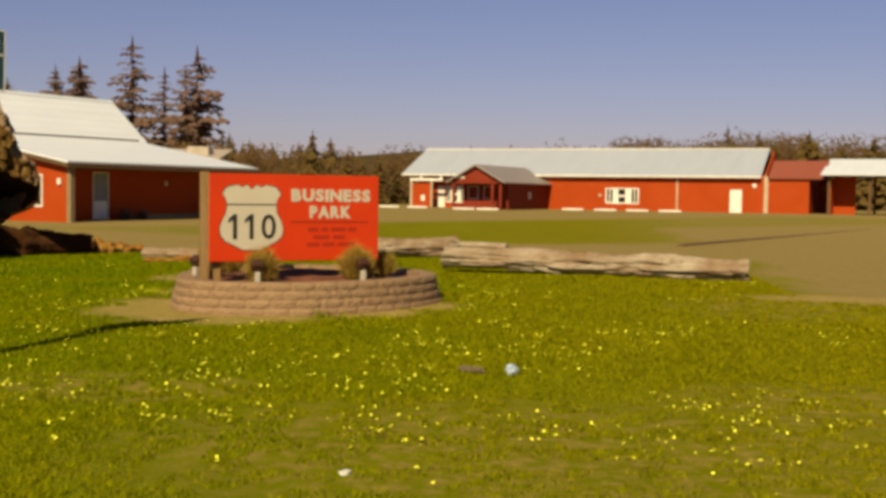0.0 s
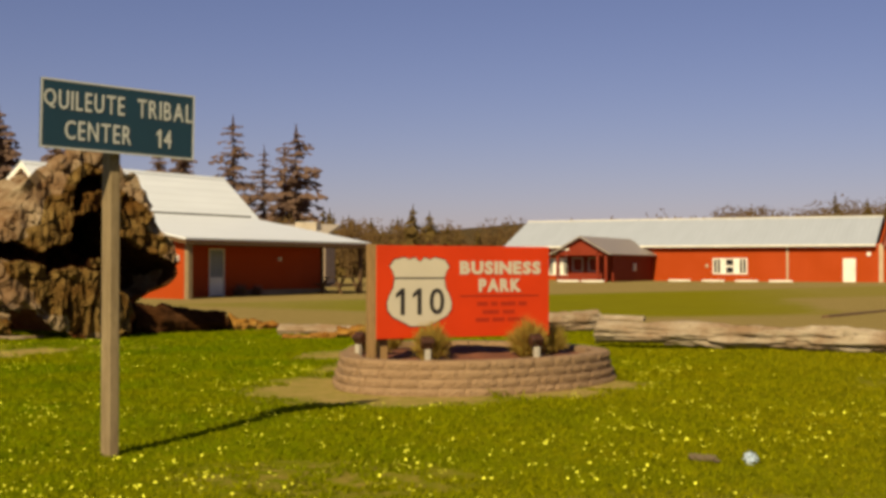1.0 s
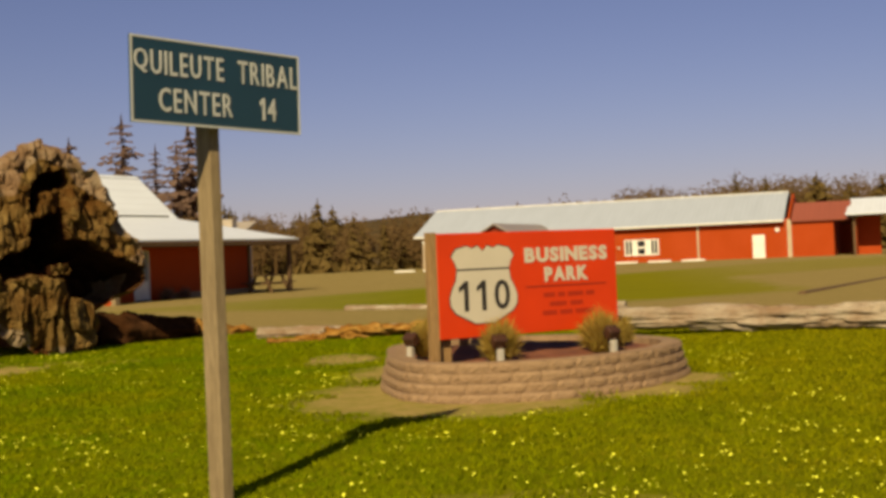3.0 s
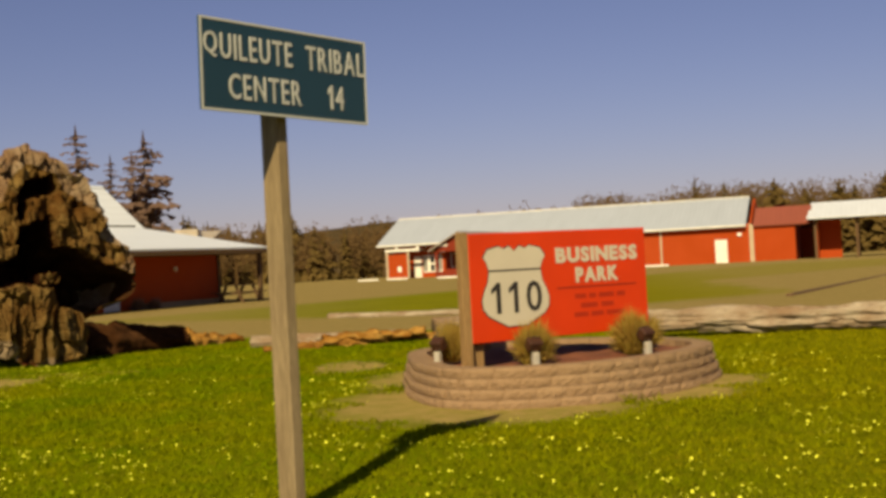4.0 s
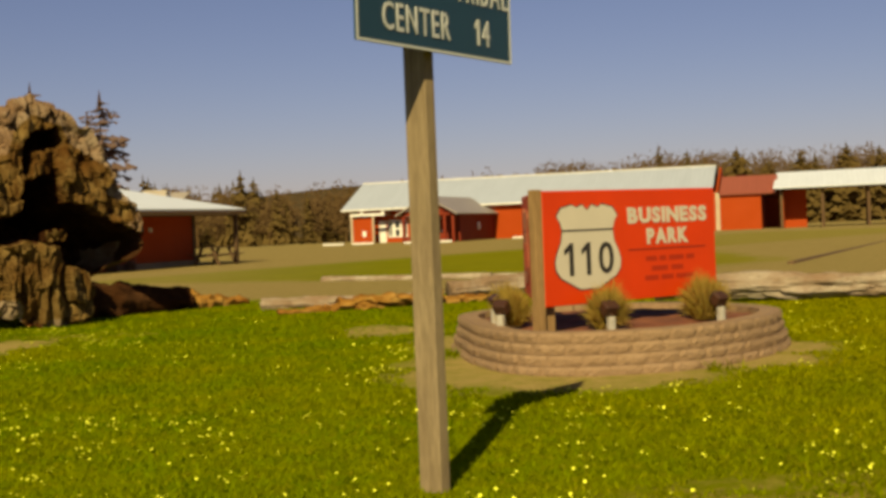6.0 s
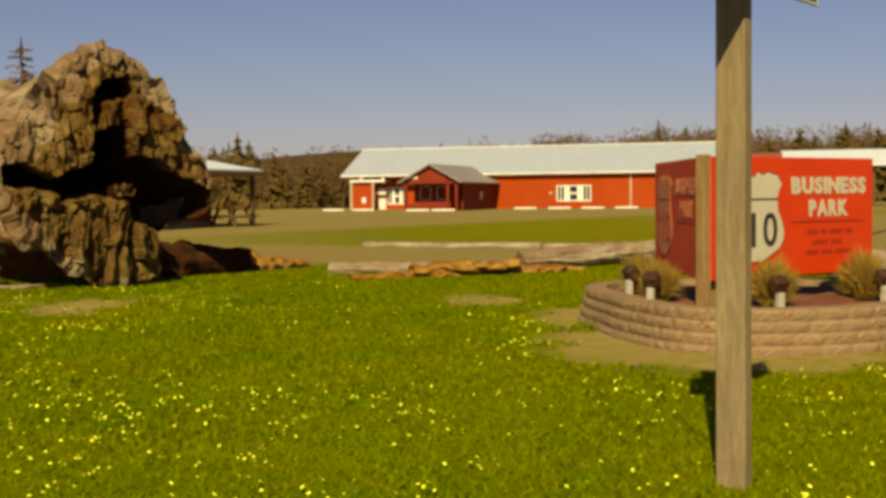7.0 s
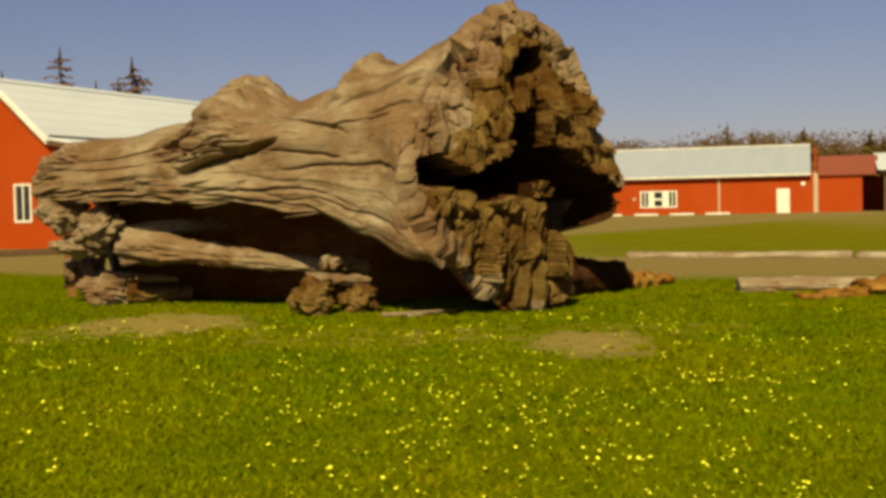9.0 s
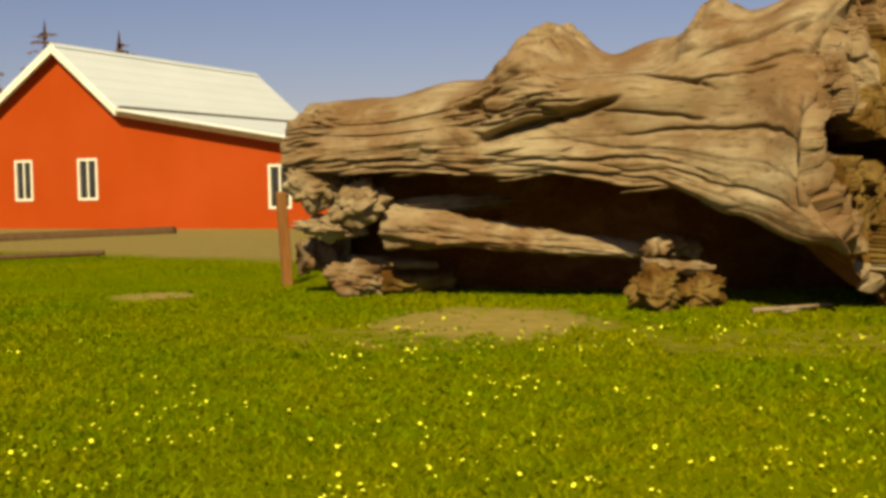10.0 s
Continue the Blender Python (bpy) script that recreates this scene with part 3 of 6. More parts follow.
def make_long_building():
    """Local x runs along the front from its left corner, local y back."""
    root = empty("long_building", BUILDING, "long low red building with a pale metal roof", "building")
    W, D, H, RIDGE = 32.66, 9.2, 3.2, 5.55
    e = 0.5
    k = (RIDGE - H - 0.1) / (D / 2)
    recess, out = 1.2, -0.72
    holes = [(18.72, 0.6, 21.72, 1.98), (29.62, 0.0, 30.62, 1.95)]
    part("front_wall", wall_with_holes(6.2, W, {6.2: H, W: H}, holes, 0.16, -0.4), RED_WALL, root)
    part("side_wall", moved(wall_with_holes(0, D, {0: H, D / 2: RIDGE - 0.15, D: H}, [], 0.16, -0.4), pose(W, 0.001, 0, 0, 0, 90)), RED_WALL, root)
    part("end_wall", moved(wall_with_holes(0, D - recess, {0: H + recess * k, D / 2 - recess: RIDGE - 0.15, D - recess: H}, [], 0.16, -0.4), pose(0.16, recess, 0, 0, 0, 90)), RED_WALL, root)
    part("back_wall", box(0, D - 0.16, -0.4, W, D, H), RED_WALL, root)
    # the entry corner: a half-open porch, a white door, and a broad white window
    part("entry_wall", moved(wall_with_holes(0.16, 6.2, {0.16: H, 6.2: H}, [(2.05, 0.0, 2.75, 1.95), (2.9, 0.45, 4.8, 2.0)], 0.14, -0.4), Matrix.Translation((0, recess, 0))), RED_WALL, root)
    part("return_wall", box(6.2, 0.16, -0.4, 6.36, recess + 0.1, H), RED_WALL, root)
    part("entry_screen", box(0.24, out + 0.02, -0.4, 2.1, out + 0.12, 2.2), RED_WALL, root, "red boarded screen beside the entry")
    door_unit(root, pose(2.05, recess, 0), 0.7, 1.95, WHITE_PAINT)
    barred_window(root, pose(2.9, recess, 0.45), 1.9, 1.55)
    part("entry_post", box(0.0, out, -0.4, 0.22, out + 0.2, 2.46), CREAM_TRIM, root)
    part("entry_post", box(2.1, out, -0.4, 2.27, out + 0.15, 2.46), CREAM_TRIM, root)
    part("entry_beam", box(0.0, out - 0.02, 2.46, 3.3, out + 0.18, 2.68), WHITE_PAINT, root)
    part("entry_beam", box(3.1, out + 0.18, 2.46, 3.3, recess - 0.002, 2.66), CREAM_TRIM, root)
    part("entry_sign", box(4.5, recess - 0.08, 2.2, 5.5, recess - 0.004, 2.42), WHITE_PAINT, root)
    for x in (1.0, 3.05):
        part("beam_bracket", box(x, out, 2.68, x + 0.2, out + 0.12, 2.90), WHITE_PAINT, root)
    barred_window(root, pose(18.72, 0, 0.6), 3.0, 1.38)
    door_unit(root, pose(29.62, 0, 0), 1.0, 1.95, WHITE_PAINT)
    part("downpipe", box(25.02, -0.1, -0.3, 25.18, -0.002, H - 0.1, 0.02), CREAM_TRIM, root)
    part("corner_board", box(W - 0.2, -0.03, -0.3, W + 0.03, -0.002, H - 0.05), CREAM_TRIM, root)
    part("wall_lamp", box(31.5, -0.14, 2.15, 31.82, -0.002, 2.45, 0.03), WHITE_PAINT, root)
    for x in (9.2, 14.6, 22.2):
        part("eave_lamp", box(x, -0.16, H - 0.28, x + 0.3, -0.002, H - 0.1, 0.03), WHITE_PAINT, root)
    part("meter_box", box(18.1, -0.12, 1.2, 18.35, -0.002, 1.45, 0.02), CREAM_TRIM, root)
    part("notice", box(1.15, out - 0.006, 0.6, 1.5, out + 0.016, 1.1), WHITE_PAINT, root)
    z0 = RIDGE + 0.05 - k * (D / 2 + e)
    part("front_roof", slab([(-0.95, -e, z0), (W - 0.40, -e, z0), (W - 0.46, D / 2, RIDGE + 0.05), (-0.66, D / 2, RIDGE + 0.05)], 0.12), GREY_ROOF, root)
    part("back_roof", slab([(-0.95, D + e, z0), (W - 0.40, D + e, z0), (W - 0.46, D / 2 + 0.002, RIDGE + 0.05), (-0.66, D / 2 + 0.002, RIDGE + 0.05)], 0.12), GREY_ROOF, root)
    part("gutter", box(-0.95, -e - 0.1, z0 - 0.16, W - 0.40, -e - 0.004, z0 - 0.01, 0.02), WHITE_PAINT, root)
    part("ridge_cap", prism([(D / 2 - 0.2, RIDGE - 0.01), (D / 2, RIDGE + 0.1), (D / 2 + 0.2, RIDGE - 0.01), (D / 2, RIDGE + 0.03)], -0.68, W - 0.458, "x"), WHITE_PAINT, root)
    # the gabled porch that stands out in front
    P0, P1, PL, PH, PR = 8.95, 13.3, 12.0, 2.45, 3.66
    mid = (P0 + P1) / 2
    part("porch_side_wall", box(P1 - 0.14, -PL + 1.6, -0.4, P1, -0.002, PH), RED_STAIN, root)
    part("porch_low_wall", box(P0, -PL, -0.4, P1 - 0.9, -PL + 0.14, 0.55), RED_STAIN, root)
    part("porch_gable", prism([(P0 - 0.1, PH), (P1 + 0.1, PH), (mid, PR - 0.06)], -PL - 0.02, -PL + 0.1), RED_STAIN, root)
    for x, y in ((P0, -PL), (P1 - 0.2, -PL), (P0, -PL / 2), (P1 - 0.9, -PL)):
        part("porch_post", box(x, y, -0.4, x + 0.2, y + 0.2, PH), RED_STAIN, root)
    part("porch_beam", box(P0, -PL, PH - 0.3, P1, -PL + 0.16, PH - 0.004), RED_STAIN, root)
    part("porch_back_wall", box(P0 + 0.2, -PL + 1.9, -0.4, P1 - 0.95, -PL + 2.04, PH + 0.3), RED_STAIN, root)
    for x in (P0 + 0.7, P0 + 2.1):
        window_unit(root, pose(x, -PL + 1.896, 0.85), 0.9, 1.1, 1, 0.05)
    part("porch_sign", box(P0 + 0.25, -PL - 0.08, PH + 0.1, P0 + 1.1, -PL - 0.024, PH + 0.3), WHITE_PAINT, root)
    ov = 0.45
    zz = PR - (PR - PH) / (mid - P0) * (mid - P0 + ov)
    part("porch_roof", slab([(mid, -PL - ov, PR + 0.06), (P1 + ov, -PL - ov, zz + 0.06), (P1 + ov, 0.3, zz + 0.06), (mid, 0.3, PR + 0.06)], 0.1), PORCH_ROOF, root)
    part("porch_roof", slab([(mid - 0.002, -PL - ov, PR + 0.06), (P0 - ov, -PL - ov, zz + 0.06), (P0 - ov, 0.3, zz + 0.06), (mid - 0.002, 0.3, PR + 0.06)], 0.1), PORCH_ROOF, root)
    part("gas_meter", box(P1 + 0.01, -PL * 0.45, 0.9, P1 + 0.16, -PL * 0.45 + 0.4, 1.5, 0.03), WHITE_PAINT, root)
    return root


def barred_window(parent, m, w, h):
    """A broad white window: narrow double panes at both ends and a crossed pane between white panels."""
    root = new("window")
    root.parent = parent
    root.matrix_basis = m
    bm = bmesh.new()
    add_box(bm, 0, -0.03, 0, w, 0.08, 0.12)
    add_box(bm, 0, -0.03, h - 0.1, w, 0.08, h)
    cuts = (0.04, 0.115, 0.145, 0.22, 0.385, 0.60, 0.78, 0.855, 0.885, 0.96)
    edges = [0.0, *cuts, 1.0]
    for i in range(0, len(edges), 2):
        add_box(bm, edges[i] * w, -0.028, 0.12, edges[i + 1] * w, 0.078, h - 0.1)
    add_box(bm, 0.385 * w, -0.026, h * 0.44, 0.60 * w, 0.076, h * 0.56)
    part("window_frame", bm, WHITE_PAINT, root)
    for a, b in zip(cuts[::2], cuts[1::2]):
        part("pane", box(a * w, 0.03, 0.12, b * w, 0.045, h - 0.1), GLASS_DARK, root)
    return root


def make_annex():
    """The lower red wing beyond the long building's end."""
    root = empty("annex", BUILDING @ pose(33.58, -0.2, 0), "low red annex with a dull red metal roof", "building")
    part("front_wall", box(-0.9, 0.2, -0.4, 2.55, 0.36, 2.9), RED_WALL, root)
    part("side_wall", box(2.39, 0.36, -0.4, 2.55, 8.0, 2.9), RED_WALL, root)
    part("back_wall", box(-0.9, 8.0, -0.4, 4.6, 8.16, 2.9), RED_WALL, root)
    part("roof", slab([(-0.78, -0.1, 2.95), (3.8, -0.1, 2.95), (3.8, 3.2, 4.52), (-0.78, 3.2, 4.52)], 0.1), BROWN_ROOF, root)
    part("roof", slab([(-0.78, 8.3, 2.6), (3.8, 8.3, 2.6), (3.8, 3.202, 4.52), (-0.78, 3.202, 4.52)], 0.1), BROWN_ROOF, root)
    part("corner_board", box(-0.95, 0.15, -0.3, -0.78, 0.195, 3.0), CREAM_TRIM, root)
    return root


def make_open_shed():
    root = empty("open_shed", BUILDING @ pose(37.6, -1.0, 0), "open shed with a white metal roof on wooden posts", "shed")
    for x in (0.2, 3.4, 6.9, 10.4, 14.0, 17.5):
        for y in (0.0, 6.0):
            part("post", box(x - 0.11, y - 0.11, -0.4, x + 0.11, y + 0.11, 3.2 + y * 0.18), BROWN_WOOD, root)
    part("side_wall", box(0.2, 0.4, -0.4, 0.34, 6.0, 2.9), RED_WALL, root)
    part("back_wall", box(0.34, 2.6, -0.4, 2.1, 2.75, 3.3), RED_WALL, root)
    part("roof", slab([(-0.4, -0.8, 3.3), (19.0, -0.8, 3.3), (19.0, 6.8, 4.75), (-0.4, 6.8, 4.75)], 0.1), WHITE_ROOF, root)
    part("beam", box(-0.3, -0.1, 3.08, 18.6, 0.1, 3.28), BROWN_WOOD, root)
    return root


make_long_building()
make_annex()
make_open_shed()

stop_mesh = None
for u, v in ((0.1, -7.5), (2.8, -7.5), (9.2, -12.5), (11.3, -12.5), (15.8, -3.5), (18.7, -3.5), (21.5, -3.5), (24.3, -3.5)):
    m = BUILDING @ pose(u, v, 0)
    p = m.translation
    m.translation.z = ground_z(p.x, p.y) - 0.01
    if stop_mesh is None:
        stop_mesh = link_bm("wheel_stop", box(0, 0, 0, 1.9, 0.18, 0.16, 0.03), WHITE_PAINT)
        stop_mesh.matrix_basis = m
        tagged(stop_mesh, "white painted concrete wheel stop on the yard", "wheel stop", "wheel stops in the yard")
    else:
        copy_thing(stop_mesh, m)

# ---------- writing ----------
def letters(text, size, material, parent, m, name="lettering", squeeze=1.0, bold=0.0, depth=0.003):
    c = bpy.data.curves.new(name, "FONT")
    c.body, c.size, c.extrude, c.offset = text, size, depth, bold
    c.align_x, c.align_y = "CENTER", "CENTER"
    c.resolution_u = 3
    tmp = new(name, c)
    bpy.context.view_layer.update()
    me = bpy.data.meshes.new_from_object(tmp.evaluated_get(bpy.context.evaluated_depsgraph_get()))
    bpy.data.objects.remove(tmp)
    me.materials.clear()
    me.materials.append(material)
    ob = new(name, me)
    ob.parent = parent
    ob.matrix_basis = m @ Matrix.Diagonal((squeeze, 1, 1, 1))
    return ob


UPRIGHT = Matrix.Rotation(radians(90), 4, "X")


def words(parent, m, text, x0, x1, z, size, material=None, bold=0.001, gap=0.36):
    """Upright letters of one word, one object each, spread evenly from x0 to x1."""
    one = prism([(0.40, 0.0), (0.62, 0.0), (0.62, 1.0), (0.46, 1.0), (0.14, 0.80), (0.14, 0.64), (0.40, 0.78)], -0.003, 0.003)
    flagged = bpy.data.meshes.new("lettering")
    moved(one, Matrix.Rotation(radians(-90), 4, "X") @ Matrix.Diagonal((size * 0.55, 1, size * 0.72, 1)))
    one.to_mesh(flagged)
    one.free()
    flagged.materials.append(material or WHITE_SHEET)
    made = [letters(c, size, material or WHITE_SHEET, parent, Matrix(), bold=bold) for c in text]
    for o, c in zip(made, text):
        if c == "1":
            o.data = flagged
    spans = [(min(v.co.x for v in o.data.vertices), max(v.co.x for v in o.data.vertices)) for o in made]
    limits = [(min(v.co.y for v in o.data.vertices), max(v.co.y for v in o.data.vertices)) for o in made]
    k = (x1 - x0) / (sum(b - a for a, b in spans) + gap * size * 0.5 * (len(text) - 1))
    x = x0
    for o, (a, b), (low, high) in zip(made, spans, limits):
        o.matrix_basis = m @ pose(x - a * k, -0.004, z) @ UPRIGHT @ Matrix.Diagonal((k, size * 0.74 / (high - low), 1, 1)) @ Matrix.Translation((0, -(low + high) / 2, 0))
        x += (b - a + gap * size * 0.5) * k


# ---------- the road sign ----------
def make_guide_sign():
    """Local x runs along the panel, local y away from the reader."""
    root = empty("road_sign", pose(-4.480, 9.679, 0.0, 0, 0, 47.7), "green road sign on a weathered wooden post", "sign")
    W, Z0, Z1 = 1.36, 2.49, 3.04
    bm = box(0.010, 0.086, -0.3, 0.096, 0.244, 2.95, 0.006)
    part("post", bm, POST_WOOD, root, "weathered grey-brown wooden post")
    part("bracket", box(0.03, 0.0165, 2.6, 0.075, 0.0855, 2.64), ALUMINIUM, root)
    part("bracket", box(0.03, 0.0165, 2.88, 0.075, 0.0855, 2.92), ALUMINIUM, root)
    tilt = pose(0, 0, 0, 0, 1.1, 0)
    bm = moved(box(-W / 2, 0.0, Z0, W / 2, 0.016, Z1), tilt)
    panel = part("panel", bm, GREEN_SIGN, root)
    bm = bmesh.new()
    for a in ((-W / 2, Z0, W / 2, Z0 + 0.014), (-W / 2, Z1 - 0.014, W / 2, Z1), (-W / 2, Z0 + 0.014, -W / 2 + 0.014, Z1 - 0.014), (W / 2 - 0.014, Z0 + 0.014, W / 2, Z1 - 0.014)):
        add_box(bm, a[0], -0.004, a[1], a[2], -0.0005, a[3])
    part("border", moved(bm, tilt), WHITE_SHEET, panel)
    size, zt, zb = 0.205, 2.88, 2.645
    words(panel, tilt, "QUILEUTE", -0.655, 0.03, zt, size)
    words(panel, tilt, "TRIBAL", 0.15, 0.655, zt, size)
    words(panel, tilt, "CENTER", -0.475, 0.095, zb, size)
    words(panel, tilt, "14", 0.33, 0.465, zb, size)
    return root


make_guide_sign()


# ---------- the business park sign ----------
def shield_points(n=10):
    """A road shield, one unit high, centred, with its foot at the bottom."""
    half = [(0.0, 0.435), (0.07, 0.505), (0.15, 0.47), (0.22, 0.505), (0.30, 0.485), (0.37, 0.47), (0.44, 0.37), (0.395, 0.30), (0.365, 0.20),
            (0.385, 0.06), (0.44, -0.05), (0.475, -0.16), (0.465, -0.27), (0.40, -0.36), (0.28, -0.425), (0.13, -0.505), (0.0, -0.50)]
    return half + [(-x, z) for x, z in reversed(half[1:-1])]


def sign_board(parent, m, face, bars, cream):
    """One four by eight foot board with a shield, words and lines; local x along it, origin at its lower left corner."""
    W, H = 2.44, 1.2
    ink = SIGN_BLACK if bars else SIGN_DIM
    b = part("board", moved(box(0, 0, 0.045, W, 0.05, H, 0.006), m), face, parent)
    s = 0.845
    at = m @ pose(0.58, 0, 0.625)
    part("shield_edge", moved(prism([(x * s * 1.03 * 1.09, z * s * 1.03) for x, z in shield_points()], -0.004, 0.0005), at), ink, b)
    part("shield", moved(prism([(x * s * 1.09, z * s) for x, z in shield_points()], -0.010, -0.0045), at), cream, b, "cream shield with black numerals")
    part("shield_line", moved(box(-0.405 * s, -0.0125, 0.190 * s, 0.405 * s, -0.0103, 0.212 * s), at), ink, b)
    words(b, at @ pose(0, -0.009, 0), "110", -0.325, 0.335, -0.120, 0.445, ink, 0.004, 0.5)
    words(b, m, "BUSINESS", 1.138, 2.308, 0.926, 0.228, cream, 0.012, 0.14)
    words(b, m, "PARK", 1.405, 2.018, 0.702, 0.228, cream, 0.012, 0.14)
    part("line", moved(box(1.14, -0.003, 0.558, 2.28, -0.0005, 0.573), m), SIGN_LINE, b)
    if bars:
        for x0, x1, z in ((1.38, 1.54, 0.465), (1.58, 1.68, 0.465), (1.72, 1.94, 0.465), (1.98, 2.10, 0.465), (1.46, 1.70, 0.36), (1.75, 1.93, 0.36), (1.36, 1.56, 0.262), (1.60, 1.78, 0.262), (1.82, 2.08, 0.262)):
            part("writing_bar", moved(box(x0, -0.003, z - 0.026, x1, -0.0005, z + 0.026), m), SIGN_WRITING, b)
    return b


SIGN_POST = timber("sign_post_wood", (0.27, 0.155, 0.055), (0.50, 0.31, 0.125))


def make_business_sign():
    root = empty("business_park_sign", Matrix.Translation((0, 0, 0)), "two orange-red sign boards on wooden posts set in a V", "sign")
    a1 = math.degrees(math.atan2(16.20 - 14.93, -1.118 + 3.19))
    m1 = pose(-3.19, 14.93, 0.63, 0, 0, a1)
    sign_board(root, m1, SIGN_RED, True, SIGN_CREAM)
    # the second board runs back from the same corner and is read from the other side
    a2 = math.degrees(math.atan2(-1, -0.062))
    m2 = pose(-3.22, 14.97, 0.63) @ pose(0.0, 0, 0, 0, 0, a2) @ pose(-2.53, -0.02, 0.0)
    sign_board(root, m2, SIGN_DARK, False, SIGN_FADED)
    post_at = [m1 @ Vector((-0.045, 0.055, 0)), m1 @ Vector((2.36, 0.14, 0)), m2 @ Vector((0.08, 0.14, 0)), m1 @ Vector((0.14, 0.14, 0))]
    for i, p in enumerate(post_at):
        w = 0.05
        part("post", moved(box(-w, -w, 0.3, w, w, 1.845 if i == 0 else 1.72, 0.006), pose(p.x, p.y, 0, 0, 0, a1)), SIGN_POST, root, "honey-brown wooden post")
    return root


make_business_sign()

# ---------- the planter ----------
PC = Vector((-2.15, 16.6, 0))
# the planter's outline: turn round its middle, half width
OUTLINE = ((-30, 1.84), (0, 1.90), (45, 1.95), (90, 2.05), (130, 2.20), (180, 1.80), (212, 1.98), (240, 2.38), (266, 2.22), (300, 1.92), (330, 1.84), (360, 1.90), (405, 1.95))


def planter_point(ang, shrink=0.0):
    """A rounded three-sided shape that follows the V of the sign."""
    d = math.degrees(ang) % 360
    for o, a, b, n in zip(OUTLINE, OUTLINE[1:], OUTLINE[2:], OUTLINE[3:]):
        if a[0] <= d <= b[0]:
            w = b[0] - a[0]
            f = (d - a[0]) / w
            m0, m1 = (b[1] - o[1]) / (b[0] - o[0]) * w, (n[1] - a[1]) / (n[0] - a[0]) * w
            r = (2 * f ** 3 - 3 * f * f + 1) * a[1] + (f ** 3 - 2 * f * f + f) * m0 + (3 * f * f - 2 * f ** 3) * b[1] + (f ** 3 - f * f) * m1 - shrink
            return PC + Vector((r * math.cos(ang), r * math.sin(ang), 0))
    return PC


def planter_block_material():
    k = Mat("planter_block", 0.9, 0.0, 0.2)
    fine, mid = k.noise(45, 6, 0.7), k.noise(9, 4)
    base = k.mix(k.random(), (0.42, 0.275, 0.150), (0.50, 0.335, 0.185))
    col = k.mix(k.ramp(mid, (0.4, 0.0), (0.7, 0.6)), base, (0.37, 0.24, 0.13))
    col = k.mix(k.ramp(fine, (0.35, 0.5), (0.6, 0.0)), col, (0.32, 0.20, 0.105))
    return k.color(col).bump(k.math("ADD", fine, mid), 0.8, 0.02).m


BLOCK = planter_block_material()


